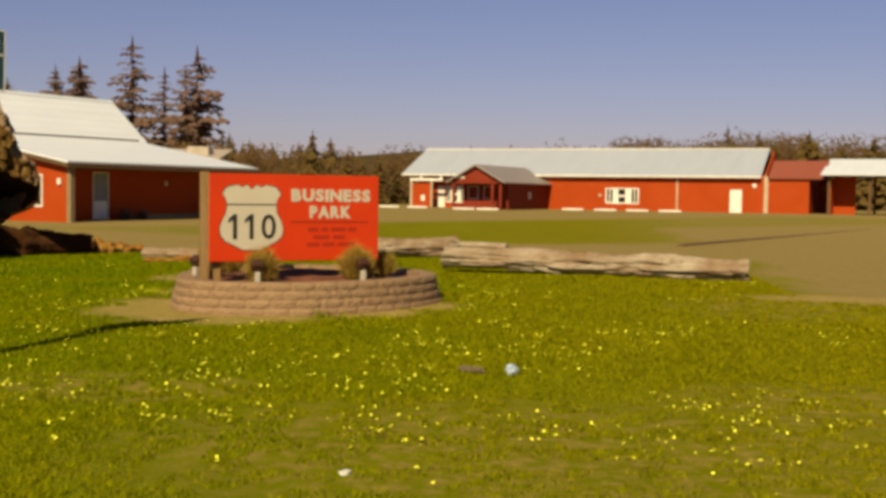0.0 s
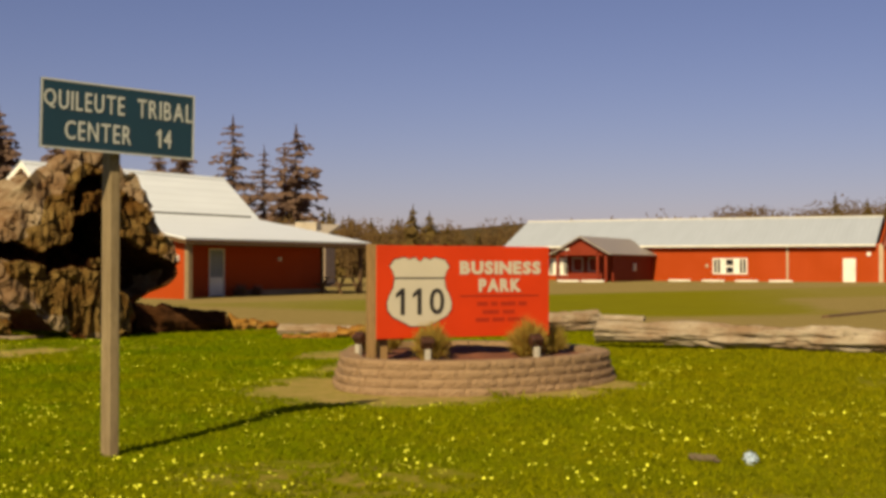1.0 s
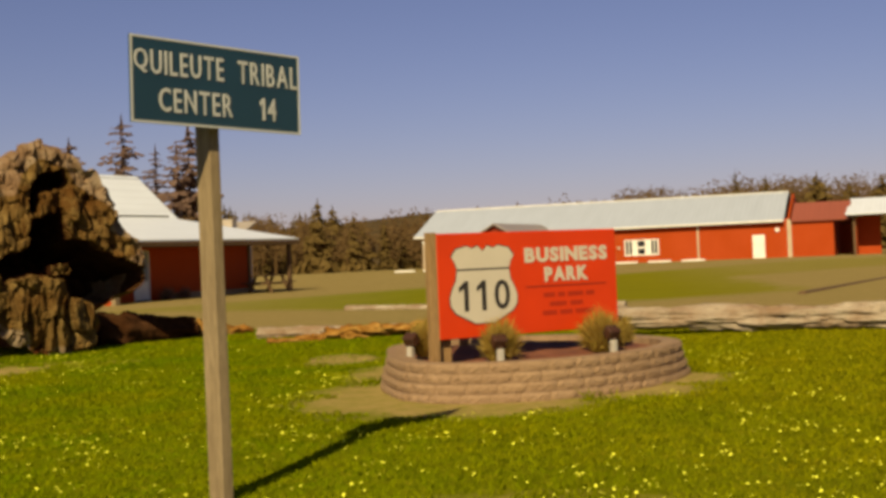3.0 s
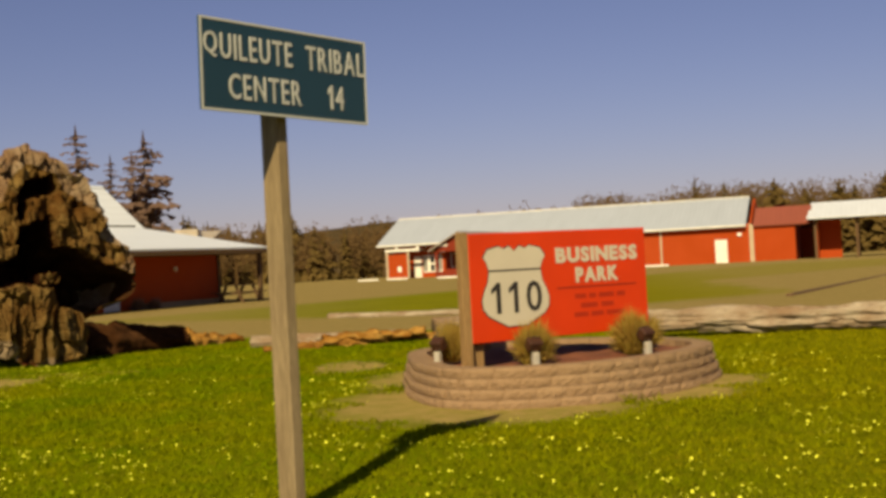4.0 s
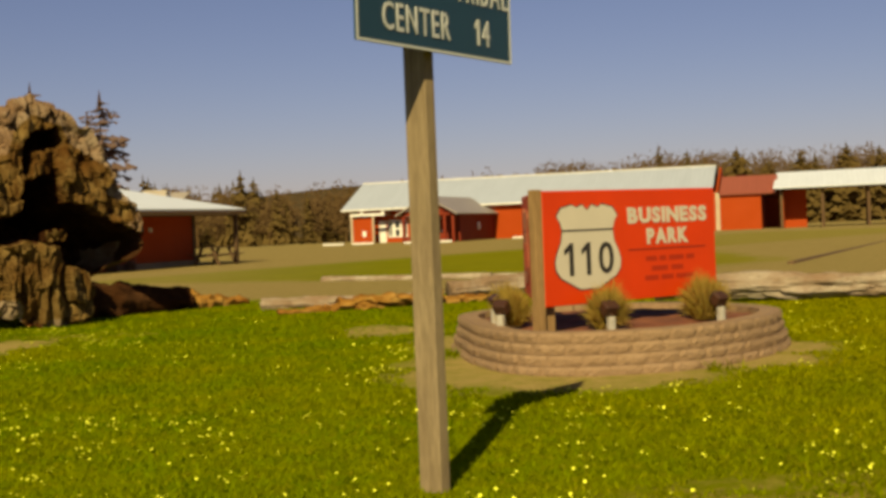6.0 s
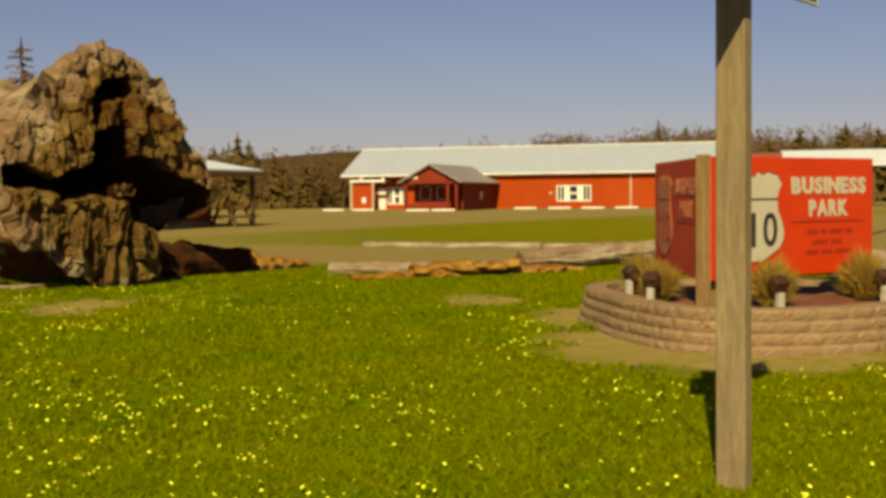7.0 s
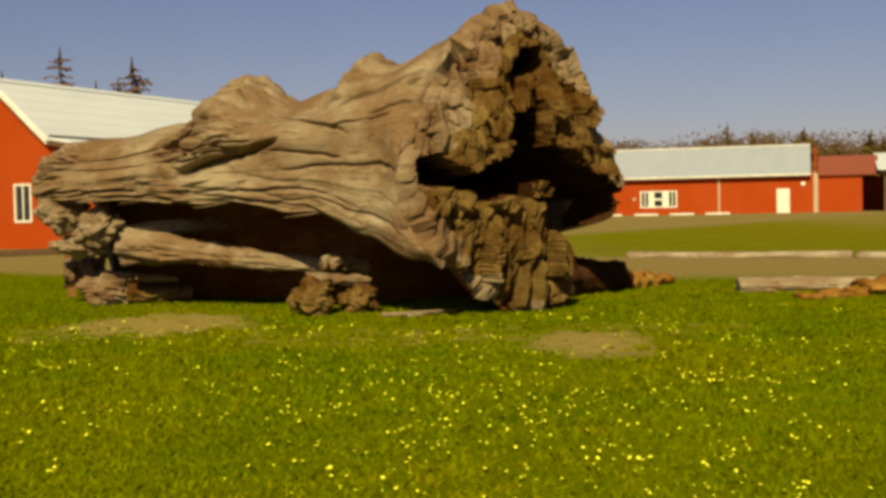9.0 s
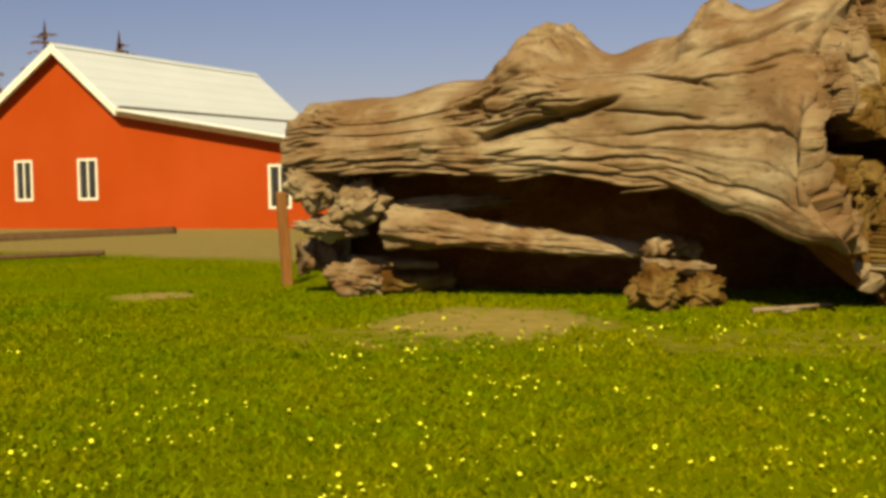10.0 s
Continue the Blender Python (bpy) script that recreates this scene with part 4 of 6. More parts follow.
def make_planter():
    root = empty("planter", Matrix.Translation(PC), "oval planter of tan split-face retaining wall blocks", "planter")
    rng = random.Random(4)
    meshes = []
    for v in range(6):
        bm = bmesh.new()
        # a split face of uneven facets, its edges knocked back
        cols, rows = 6, 3
        grid = [[bm.verts.new((-0.149 + 0.298 * i / cols + (rng.uniform(-0.012, 0.012) if 0 < i < cols else 0.0), -0.12 + rng.uniform(-0.006, 0.004) + (0.016 if i in (0, cols) else 0.0) + (0.012 if j in (0, rows) else 0.0),
                               0.003 + 0.100 * j / rows + (rng.uniform(-0.008, 0.008) if 0 < j < rows else 0.0))) for i in range(cols + 1)] for j in range(rows + 1)]
        for j in range(rows):
            for i in range(cols):
                bm.faces.new((grid[j][i], grid[j][i + 1], grid[j + 1][i + 1], grid[j + 1][i]))
        back = [bm.verts.new(p) for p in ((-0.138, 0.12, 0.003), (0.138, 0.12, 0.003), (0.138, 0.12, 0.103), (-0.138, 0.12, 0.103))]
        bm.faces.new((back[1], back[0], back[3], back[2]))
        bm.faces.new([*grid[rows], back[2], back[3]])
        bm.faces.new([*reversed(grid[0]), back[0], back[1]])
        bm.faces.new([grid[j][0] for j in range(rows + 1)] + [back[3], back[0]])
        bm.faces.new([grid[j][cols] for j in range(rows, -1, -1)] + [back[1], back[2]])
        me = bpy.data.meshes.new("block")
        bm.normal_update()
        bm.to_mesh(me)
        bm.free()
        me.materials.append(BLOCK)
        meshes.append(me)
    base = 0.03
    for course in range(4):
        shrink = (0.10, 0.135, 0.17, 0.19)[course]
        ring = [planter_point(2 * math.pi * i / 720, shrink) for i in range(721)]
        length = sum((b - a).length for a, b in zip(ring, ring[1:]))
        n = round(length / 0.298)
        step, run, k = length / n, 0.0, 0
        target = (0.5 if course % 2 else 0.0) * step
        for a, b in zip(ring, ring[1:]):
            seg = (b - a).length
            while run <= target < run + seg and k < n:
                p = a.lerp(b, (target - run) / seg)
                d = (b - a).normalized()
                m = Matrix.Translation((p.x - PC.x, p.y - PC.y, base + course * 0.106)) @ Matrix.Rotation(math.atan2(d.y, d.x) + rng.uniform(-0.015, 0.015), 4, "Z")
                shared("block", meshes[rng.randrange(6)], root, m)
                target += step
                k += 1
            run += seg
    # the packed joints between the blocks
    bm = bmesh.new()
    for course in range(4):
        inset = (0.10, 0.135, 0.17, 0.19)[course] - 0.108
        z0, z1 = base + course * 0.106, base + course * 0.106 + 0.1035
        ring = [planter_point(2 * math.pi * i / 140, inset) - PC for i in range(140)]
        back = [planter_point(2 * math.pi * i / 140, inset + 0.1) - PC for i in range(140)]
        rows = [[bm.verts.new((p.x, p.y, z)) for p in line] for line, z in ((ring, z0), (ring, z1), (back, z1))]
        for a, b in zip(rows, rows[1:]):
            for i in range(140):
                bm.faces.new((a[i], a[(i + 1) % 140], b[(i + 1) % 140], b[i]))
    part("joints", bm, BLOCK, root, "sand-packed joints between the blocks")
    bm = bmesh.new()
    rings = 9
    c = bm.verts.new((0, 0, 0.51))
    prev = None
    for j in range(1, rings + 1):
        f = j / rings
        row = []
        for i in range(60):
            p = (planter_point(2 * math.pi * i / 60, 0.22) - PC) * f
            row.append(bm.verts.new((p.x, p.y, 0.36 + 0.15 * (1 - f) + 0.03 * noise.noise((p.x * 4, p.y * 4, 2)))))
        for i in range(60):
            if prev is None:
                bm.faces.new((c, row[i], row[(i + 1) % 60]))
            else:
                bm.faces.new((prev[i], row[i], row[(i + 1) % 60], prev[(i + 1) % 60]))
        prev = row
    part("mulch", bm, SOIL, root, "reddish brown bark mulch", smooth=True)
    return root


make_planter()


GREY_STUB = plain("dull_white_stub", (0.56, 0.52, 0.42), 0.8)


def make_flood_lamp(m):
    """A small ground flood lamp on a pale stub post, its head tipped back to the sign."""
    root = empty("flood_lamp", m, "small brown flood lamp on a white stub post in the mulch", "lamp", "flood lamps in the planter")
    bm = bmesh.new()
    add_box(bm, -0.036, -0.036, -0.05, 0.036, 0.036, 0.16, 0.01)
    part("stub_post", bm, GREY_STUB, root, "dull white stub post")
    bm = bmesh.new()
    add_box(bm, -0.082, -0.06, -0.066, 0.082, 0.06, 0.066, 0.016)
    part("head", moved(bm, pose(0, 0.02, 0.24, 35)), LAMP_BLACK, root)
    bm = bmesh.new()
    add_box(bm, -0.07, 0.056, -0.054, 0.07, 0.066, 0.054)
    part("lens", moved(bm, pose(0, 0.02, 0.24, 35)), GLASS_DARK, root)
    part("bracket", box(-0.02, -0.02, 0.155, 0.02, 0.02, 0.2), LAMP_BLACK, root)
    return root


def leaf_material(name, dark, light, tip):
    k = Mat(name, 0.9, 0.0, 0.0)
    col = k.mix(k.island(), dark, light)
    col = k.mix(k.ramp(k.noise(7, 3), (0.45, 0.0), (0.7, 0.6)), col, tip)
    k.color(col)
    through_leaf = k.n.new("ShaderNodeBsdfTranslucent")
    k.l.new(col, through_leaf.inputs["Color"])
    both = k.n.new("ShaderNodeMixShader")
    both.inputs[0].default_value = 0.4
    k.l.new(k.b.outputs[0], both.inputs[1])
    k.l.new(through_leaf.outputs[0], both.inputs[2])
    k.l.new(both.outputs[0], k.n["Material Output"].inputs["Surface"])
    return k.m


BUSH_LEAF = leaf_material("bush_leaf", (0.40, 0.29, 0.045), (0.58, 0.43, 0.10), (0.62, 0.40, 0.11))


def make_tuft(m, seed, r=0.3, count=1500, material=None):
    """A rounded tuft of fine dry blades that fan out of a narrow foot."""
    root = empty("tuft_bush", m, "rounded dry olive tuft of fine blades in the planter", "bush", "bushes in the planter")
    rng = random.Random(seed)
    for name, lo, hi, n in (("heart", 0.55, 0.9, count // 3), ("crown", 0.85, 1.25, count - count // 3)):
        bm = bmesh.new()
        for i in range(n):
            d = Vector((rng.gauss(0, 1), rng.gauss(0, 1), rng.gauss(0.3, 1))).normalized()
            d.z = max(d.z, -0.55)
            foot = Vector((d.x, d.y, 0)) * rng.uniform(0, 0.3 * r)
            tip = Vector((0, 0, 0.55 * r)) + d * (0.72 * r * rng.uniform(lo, hi) * (0.95 + 0.3 * noise.noise(d * 2 + Vector((seed, 0, 0)))))
            mid = foot.lerp(tip, 0.5) + Vector((0, 0, 0.12 * r))
            side = (tip - foot).cross(Vector((rng.gauss(0, 1), rng.gauss(0, 1), rng.gauss(0, 1)))).normalized() * rng.uniform(0.004, 0.007)
            v = [bm.verts.new(p) for p in (foot - side, foot + side, mid + side, mid - side, tip)]
            bm.faces.new(v[:4])
            bm.faces.new((v[3], v[2], v[4]))
        part(name, bm, material or BUSH_LEAF, root)
    return root


for x, y, a in ((-2.55, 14.90, 20), (-1.25, 15.58, 31), (-3.56, 15.75, -35), (-3.52, 16.9, -75)):
    make_flood_lamp(pose(x, y, 0.40, 0, 0, a))
for i, (x, y, r) in enumerate(((-2.55, 15.12, 0.38), (-1.36, 15.82, 0.40), (-3.40, 16.0, 0.33), (-3.35, 17.1, 0.34), (-1.10, 16.6, 0.32))):
    make_tuft(pose(x, y, 0.42, 0, 0, i * 40), i + 3, r)

# ---------- weathered wood of the logs ----------
def log_material(name, dark, light, pale, along, scale=1.0, turn=0.0, relief=0.4):
    """Weathered log wood: long grain, fine checks, silver and rusty stains."""
    k = Mat(name, 0.95, 0.0, 0.03)
    k.co = k.mapped((1, 1, 1), (0, 0, turn))
    co = k.mapped(along)
    g1 = k.noise(4.0 * scale, 6, 0.6, co, 0.5)
    g2 = k.noise(24 * scale, 6, 0.7, co, 0.4)
    big, mid = k.noise(0.9, 4, 0.6), k.noise(3.2, 5, 0.65)
    col = k.ramp(g1, (0.28, dark), (0.40, light), (0.68, pale))
    col = k.mix(k.ramp(big, (0.42, 0.75), (0.60, 0.0)), col, (light[0] * 0.66, light[1] * 0.48, light[2] * 0.36))
    col = k.mix(k.ramp(mid, (0.52, 0.0), (0.70, 0.45)), col, (pale[0] * 1.02, pale[1] * 1.02, pale[2] * 0.98))
    col = k.mix(k.ramp(g2, (0.34, 0.6), (0.46, 0.0)), col, tuple(v * 0.6 for v in dark))
    h = k.math("ADD", k.math("MULTIPLY", g1, 0.7), k.math("MULTIPLY", g2, 0.5))
    return k.color(col).bump(h, relief, 0.03).m


LOG_TURN = -math.atan2(2.95, -5.92)
LOG_WOOD = log_material("log_wood", (0.110, 0.054, 0.023), (0.315, 0.228, 0.132), (0.475, 0.388, 0.262), (0.12, 1.0, 1.0), 1.0, LOG_TURN)
ROOT_WOOD = log_material("root_wood", (0.052, 0.020, 0.005), (0.155, 0.088, 0.024), (0.28, 0.188, 0.064), (0.7, 0.7, 0.35), 1.3)
PALE_LOG = log_material("pale_log_wood", (0.17, 0.105, 0.055), (0.40, 0.32, 0.215), (0.52, 0.44, 0.32), (0.12, 0.9, 0.9), 1.6)
RUST_WOOD = log_material("rotten_orange_wood", (0.090, 0.034, 0.006), (0.38, 0.19, 0.036), (0.55, 0.33, 0.085), (0.25, 0.8, 0.8), 1.8)

# darker brown for the trunk's under side, with its shade in the colour
UNDER_SHADE_WOOD = log_material("under_shade_wood", (0.080, 0.025, 0.006), (0.23, 0.085, 0.022), (0.32, 0.140, 0.045), (0.3, 0.8, 0.8), 1.6)
# near-black wood: shade put into the colour of the hollow and one log
SHADE_WOOD = log_material("shade_black_wood", (0.018, 0.008, 0.003), (0.06, 0.026, 0.009), (0.11, 0.050, 0.020), (0.3, 0.8, 0.8), 1.6)


PLATE = Vector((-10.33, 23.15, 0.0))
P_N = Vector((0.58, -0.815, 0)).normalized()
P_A = Vector((0.815, 0.58, 0)).normalized()
TAIL = Vector((-16.25, 26.1, 0.0))
HUB = 1.80


def plate_radius(ang):
    """Half width of the root plate round its hub (a to the right, z up)."""
    keys = ((-180, 1.75), (-155, 1.55), (-135, 1.45), (-118, 1.40), (-104, 1.47), (-97, 1.62), (-90, 1.66), (-75, 1.68), (-62, 1.74), (-51, 1.40), (-38, 1.36), (-26, 1.62), (-10, 1.86), (8, 1.80), (18, 1.56),
            (38, 1.52), (60, 1.64), (78, 1.90), (90, 2.02), (100, 1.94), (120, 1.66), (145, 1.55), (165, 1.62), (180, 1.75))
    d = math.degrees(ang)
    for (a, ra), (b, rb) in zip(keys, keys[1:]):
        if a <= d <= b:
            t = (d - a) / (b - a)
            t = t * t * (3 - 2 * t)
            return ra + (rb - ra) * t
    return 1.7


# the rotten hollow and the hole over it: outlines in the plate's face, across and up
HOLLOW = ((-0.26, 2.48), (0.29, 2.66), (0.36, 2.13), (0.80, 2.06), (0.90, 1.92), (1.32, 1.73), (1.78, 1.58), (1.74, 1.20), (1.45, 0.98), (1.26, 0.82), (0.80, 1.08), (0.42, 1.16),
          (0.32, 1.50), (-0.16, 1.57), (-0.50, 1.56), (-0.70, 1.44), (-0.80, 1.66), (-1.40, 1.68), (-1.60, 1.75), (-1.58, 1.98), (-1.45, 2.02), (-1.22, 1.95), (-0.93, 1.80), (-0.56, 1.93), (-0.27, 1.96))
HOLE = ((-0.20, 3.08), (-0.05, 3.29), (0.41, 3.38), (0.46, 3.16), (0.20, 3.04), (-0.09, 3.02), (-0.12, 2.70), (-0.25, 2.68))
# a block left standing in the hollow: from, to
BLOCK_LEFT = ((0.04, 1.54), (0.38, 1.72))


def within(outline, a, z):
    """How far inside an outline a place lies; below zero outside."""
    inside, best = False, 9.0
    for (x0, y0), (x1, y1) in zip(outline, outline[1:] + outline[:1]):
        if (y0 > z) != (y1 > z) and a < (x1 - x0) * (z - y0) / (y1 - y0) + x0:
            inside = not inside
        dx, dy = x1 - x0, y1 - y0
        f = max(0.0, min(1.0, ((a - x0) * dx + (z - y0) * dy) / (dx * dx + dy * dy)))
        best = min(best, math.hypot(a - x0 - f * dx, z - y0 - f * dy))
    return best if inside else -best


def rim_back(ang):
    """How far the plate's lower right edge stands back under the overhang above it."""
    return 0.95 * math.exp(-((math.degrees(ang) + 33) / 13) ** 4)


def cavity(a, z):
    """Depth of the rotten hollows in the plate's face, with ragged walls."""
    a2 = a + 0.05 * noise.noise((a * 4, z * 4, 5.0)) + 0.045 * noise.noise((a * 11, z * 8, 9.0))
    z2 = z + 0.05 * noise.noise((a * 5, z * 4, 15.0)) + 0.045 * noise.noise((a * 13, z * 8, 19.0))
    (x0, y0), (x1, y1) = BLOCK_LEFT
    if x0 < a2 < x1 and y0 < z2 < y1:
        return 0.10
    s = within(HOLLOW, a2, z2) + 0.05
    if s > 0:
        return min(2.0 if a > -0.6 else 0.75, 0.10 + s * 13)
    s = within(HOLE, a2, z2) + 0.04
    return min(0.85, 0.05 + s * 10) if s > 0 else 0.0


def chunks(a, z, fa, fz, seed):
    """Broken wood: pieces that stand at different heights and lean their own ways, and a groove between them."""
    p = Vector((a * fa, z * fz, seed))
    near, at = noise.voronoi(p)
    q = at[0] * 9.7
    lean = (p.x - at[0].x) * noise.cell(q + Vector((5, 0, 0))) + (p.y - at[0].y) * noise.cell(q + Vector((0, 7, 0)))
    return 0.5 + 0.5 * noise.cell(q) + 0.9 * lean, math.exp(-(near[1] - near[0]) * 9)


# cracks along the trunk: from and to along it, the turn at both, depth, half width in degrees
CRACKS = ((0.39, 0.64, 166, 193, 0.26, 4.2), (0.25, 0.46, 169, 119, 0.12, 2.0), (0.09, 0.41, 186, 188, 0.07, 0.9), (0.26, 0.44, 184, 174, 0.08, 1.1), (0.73, 0.85, 205, 196, 0.08, 1.2),
          (0.09, 0.30, 132, 137, 0.12, 1.8), (0.01, 0.14, 124, 140, 0.16, 2.4), (0.00, 0.10, 138, 151, 0.14, 2.0), (0.04, 0.22, 150, 154, 0.09, 1.2), (0.10, 0.36, 112, 116, 0.09, 1.6),
          (0.14, 0.33, 158, 160, 0.06, 0.9), (0.66, 0.92, 150, 146, 0.05, 1.2), (0.70, 0.97, 176, 170, 0.07, 1.3), (0.30, 0.62, 200, 203, 0.08, 1.3), (0.12, 0.34, 206, 203, 0.05, 1.0), (0.42, 0.53, 140, 132, 0.06, 1.2))
# burls and branch collars: place along the trunk, half length, turn, half width, height, folds
COLLARS = ((0.556, 0.078, 98, 34, 0.50, 0.7), (0.600, 0.080, 152, 32, 0.20, 1.0), (0.515, 0.045, 168, 16, 0.10, 1.0), (0.275, 0.034, 98, 22, 0.25, 0.7), (0.32, 0.032, 120, 16, 0.10, 0.8), (0.96, 0.05, 150, 40, 0.10, 0.7))


def trunk_profile(d, top, bot):
    """A section of the trunk by the turn d: v towards the road, and the height."""
    keys = ((-180, 1.0, bot + (top - bot) * 0.5), (-145, 0.93, bot), (-118, 0.32, bot + 0.20), (-90, -0.65, bot + 0.0), (-50, -1.25, 0.05), (0, -1.35, 1.0),
            (45, -0.8, bot + (top - bot) * 0.8), (90, 0.0, top), (135, 0.76, bot + (top - bot) * 0.82), (180, 1.0, bot + (top - bot) * 0.5))
    for k, (a, b) in enumerate(zip(keys, keys[1:])):
        if a[0] <= d <= b[0]:
            f = (d - a[0]) / (b[0] - a[0])
            o = keys[k - 1] if k else keys[-2]
            n = keys[k + 2] if k + 2 < len(keys) else keys[1]
            def cat(i):
                return 0.5 * (2 * a[i] + (b[i] - o[i]) * f + (2 * o[i] - 5 * a[i] + 4 * b[i] - n[i]) * f * f + (3 * a[i] - o[i] - 3 * b[i] + n[i]) * f ** 3)
            return cat(1), cat(2)
    return 0.0, top


def trunk_relief(t, deg, c, s, blend):
    """How far the trunk's skin stands out: broad swells, long grain, collars, cracks and the torn lower edge."""
    turn = deg % 360
    h = 0.22 * noise.noise((t * 5, c * 1.6, s * 1.6 + 7)) + 0.03 * noise.noise((t * 12, c * 4, s * 4)) + 0.05
    # the grain runs long, in a few broad strands
    h -= 0.022 * abs(noise.noise((t * 2.2 + 0.25 * c, c * 4.2, s * 4.2))) + 0.012 * abs(noise.noise((t * 4.0, c * 15, s * 15)))
    for t0, lt, a0, la, high, folds in COLLARS:
        x, y = (t - t0) / lt, (turn - a0) / la
        q = x * x + y * y
        if q < 4:
            k = math.exp(-0.75 * q ** 1.7)
            lobe = noise.voronoi((t * 6.6 * 3.4, turn * 0.024 * 3.4, a0))[0][0]
            wave = noise.noise((t * 14, turn * 0.04, a0))
            fold = abs(noise.noise((t * 8 + 0.7 * wave, turn * 0.11 + 0.9 * wave, 3.0 + a0)))
            step, gap = chunks(t * 6.6, turn * 0.024, 3.6, 4.2, a0)
            h += k * (high * (0.92 + 0.06 * wave) + 0.14 * min(1.0, high * 3) * (0.45 - lobe) + 0.03 * step - 0.04 * gap - 0.16 * max(0.0, 1 - fold * 4) * folds)
    for t0, t1, a0, a1, deep, wide in CRACKS:
        if t0 < t < t1:
            f = (t - t0) / (t1 - t0)
            off = turn - a0 - (a1 - a0) * f - 2.6 * noise.noise((t * 9, a0, 0.0)) - 1.0 * noise.noise((t * 40, a0, 2.0))
            w = wide * (0.55 + 0.9 * min(f, 1 - f) + 0.5 * noise.noise((t * 16, a0, 5.0)))
            if abs(off) < 3 * w:
                h -= deep * math.exp(-(off / w) ** 2) * min(1, f * 6, (1 - f) * 6)
    # the torn edge: slabs broken away in steps above the hollow under side
    if 186 < turn < 236:
        k = min(1.0, (turn - 186) / 14) * (1 - blend) * (0.25 + 0.75 * min(1.0, max(0.0, (t - 0.22) / 0.15)))
        step, gap = chunks(t * 2.1, turn * 0.05, 3.2, 4.5, 6.0)
        h -= k * (0.06 * step + 0.04 * gap + 0.05 * noise.noise((t * 18, turn * 0.2, 1.0)))
    return h


def make_giant_log():
    root = empty("giant_log", Matrix.Translation((-12.8, 24.5, 0.14)), "giant weathered driftwood log with a hollow root plate", "log")
    org = root.matrix_basis.translation
    # turns round the trunk, closest on the side towards the road
    turns = [radians(d) for d in (*np.arange(-180, -128, 0.6), *np.arange(-128, 72, 1.5), *np.arange(72, 179.9, 0.6))]
    N, T = len(turns), 230
    # along, top, bottom of the lit side, half width
    S = ((0.0, 3.74, 0.72, 1.75), (0.10, 3.46, 0.90, 1.45), (0.22, 3.14, 1.12, 1.25), (0.36, 2.84, 1.40, 1.12), (0.52, 2.68, 1.56, 1.05), (0.68, 2.49, 1.60, 1.0), (0.84, 2.33, 1.62, 0.95), (0.93, 2.36, 1.60, 0.92), (1.0, 2.32, 1.55, 0.86))
    def section(t):
        for a, b in zip(S, S[1:]):
            if a[0] <= t <= b[0]:
                f = (t - a[0]) / (b[0] - a[0])
                f = f * f * (3 - 2 * f)
                return [a[i] + (b[i] - a[i]) * f for i in range(4)]
        return S[-1]
    axis = TAIL - PLATE
    perp = Vector((axis.y, -axis.x, 0)).normalized()
    if perp.y > 0:
        perp = -perp
    verts, faces = [], []
    for j in range(T + 1):
        t = 1 - j / T
        _, top, bot, half = section(t)
        zc = (top + bot) / 2
        for ang in turns:
            c, s = math.cos(ang), math.sin(ang)
            deg = math.degrees(ang)
            # the flare is long above and short below, where the plate hangs free
            flare = 0.20 - 0.14 * max(0.0, min(1.0, (-0.25 - s) / 0.35))
            far = max(0.0, min(1.0, c / 0.55)) * (1.0 if s > -0.6 else 0.3)
            flare += 0.20 * far
            blend = max(0, 1 - t / flare) ** (1.5 - 0.8 * far)
            v, z = trunk_profile(deg, top, bot)
            q = PLATE + axis * t + perp * (v * half)
            p = Vector((q.x, q.y, z))
            r = plate_radius(ang)
            back = rim_back(ang)
            pl = PLATE + P_A * (c * r) + Vector((0, 0, HUB + s * r)) - P_N * (t / 0.20 * 1.1 + back)
            pl += P_N * (0.22 * noise.noise((c * 2.6, s * 2.6, 2.0)) + 0.14 * noise.noise((c * 7, s * 7, 5.0))) * (1 - back)
            # the under side starts behind the hanging plate
            under = max(0.0, min(1.0, (-0.25 - s) / 0.35)) * max(0.0, min(1.0, (c + 0.85) / 0.4))
            p -= P_N * (1.2 * under * math.exp(-t / 0.15))
            p = p.lerp(pl, blend)
            out = (p - (PLATE + axis * t + Vector((0, 0, zc)))).normalized()
            p += out * trunk_relief(t, deg, c, s, blend)
            if blend > 0:
                step, gap = chunks(c * 1.7, s * 1.7, 2.3, 2.3, 2.0 + t * 1.5)
                p += out * blend * (0.08 * step - 0.02 * gap - 0.02 + 0.05 * noise.noise((c * 9, s * 9, t * 12)))
            verts.append(p - org)
    for j in range(T):
        for i in range(N):
            k = (i + 1) % N
            faces.append((j * N + i, j * N + k, (j + 1) * N + k, (j + 1) * N + i))
    # ragged tail end
    first = verts[:N]
    cen = sum(first, Vector()) / N
    base = 0
    for f, push in ((0.8, 0.10), (0.5, -0.15), (0.2, -0.35)):
        at = len(verts)
        for v in first:
            verts.append(cen + (v - cen) * f + axis.normalized() * (push + 0.22 * noise.noise(v * 2.5 + Vector((f * 3, 0, 0)))))
        for i in range(N):
            faces.append((base + (i + 1) % N, base + i, at + i, at + (i + 1) % N))
        base = at
    faces.append(tuple(range(base + N - 1, base - 1, -1)))
    me = bpy.data.meshes.new("trunk")
    me.from_pydata(verts, [], faces)
    # sun and rain have bleached the outside; the hollow under side's shade is put into its darker brown
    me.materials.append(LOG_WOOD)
    me.materials.append(UNDER_SHADE_WOOD)
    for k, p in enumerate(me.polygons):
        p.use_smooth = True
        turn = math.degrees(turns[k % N])
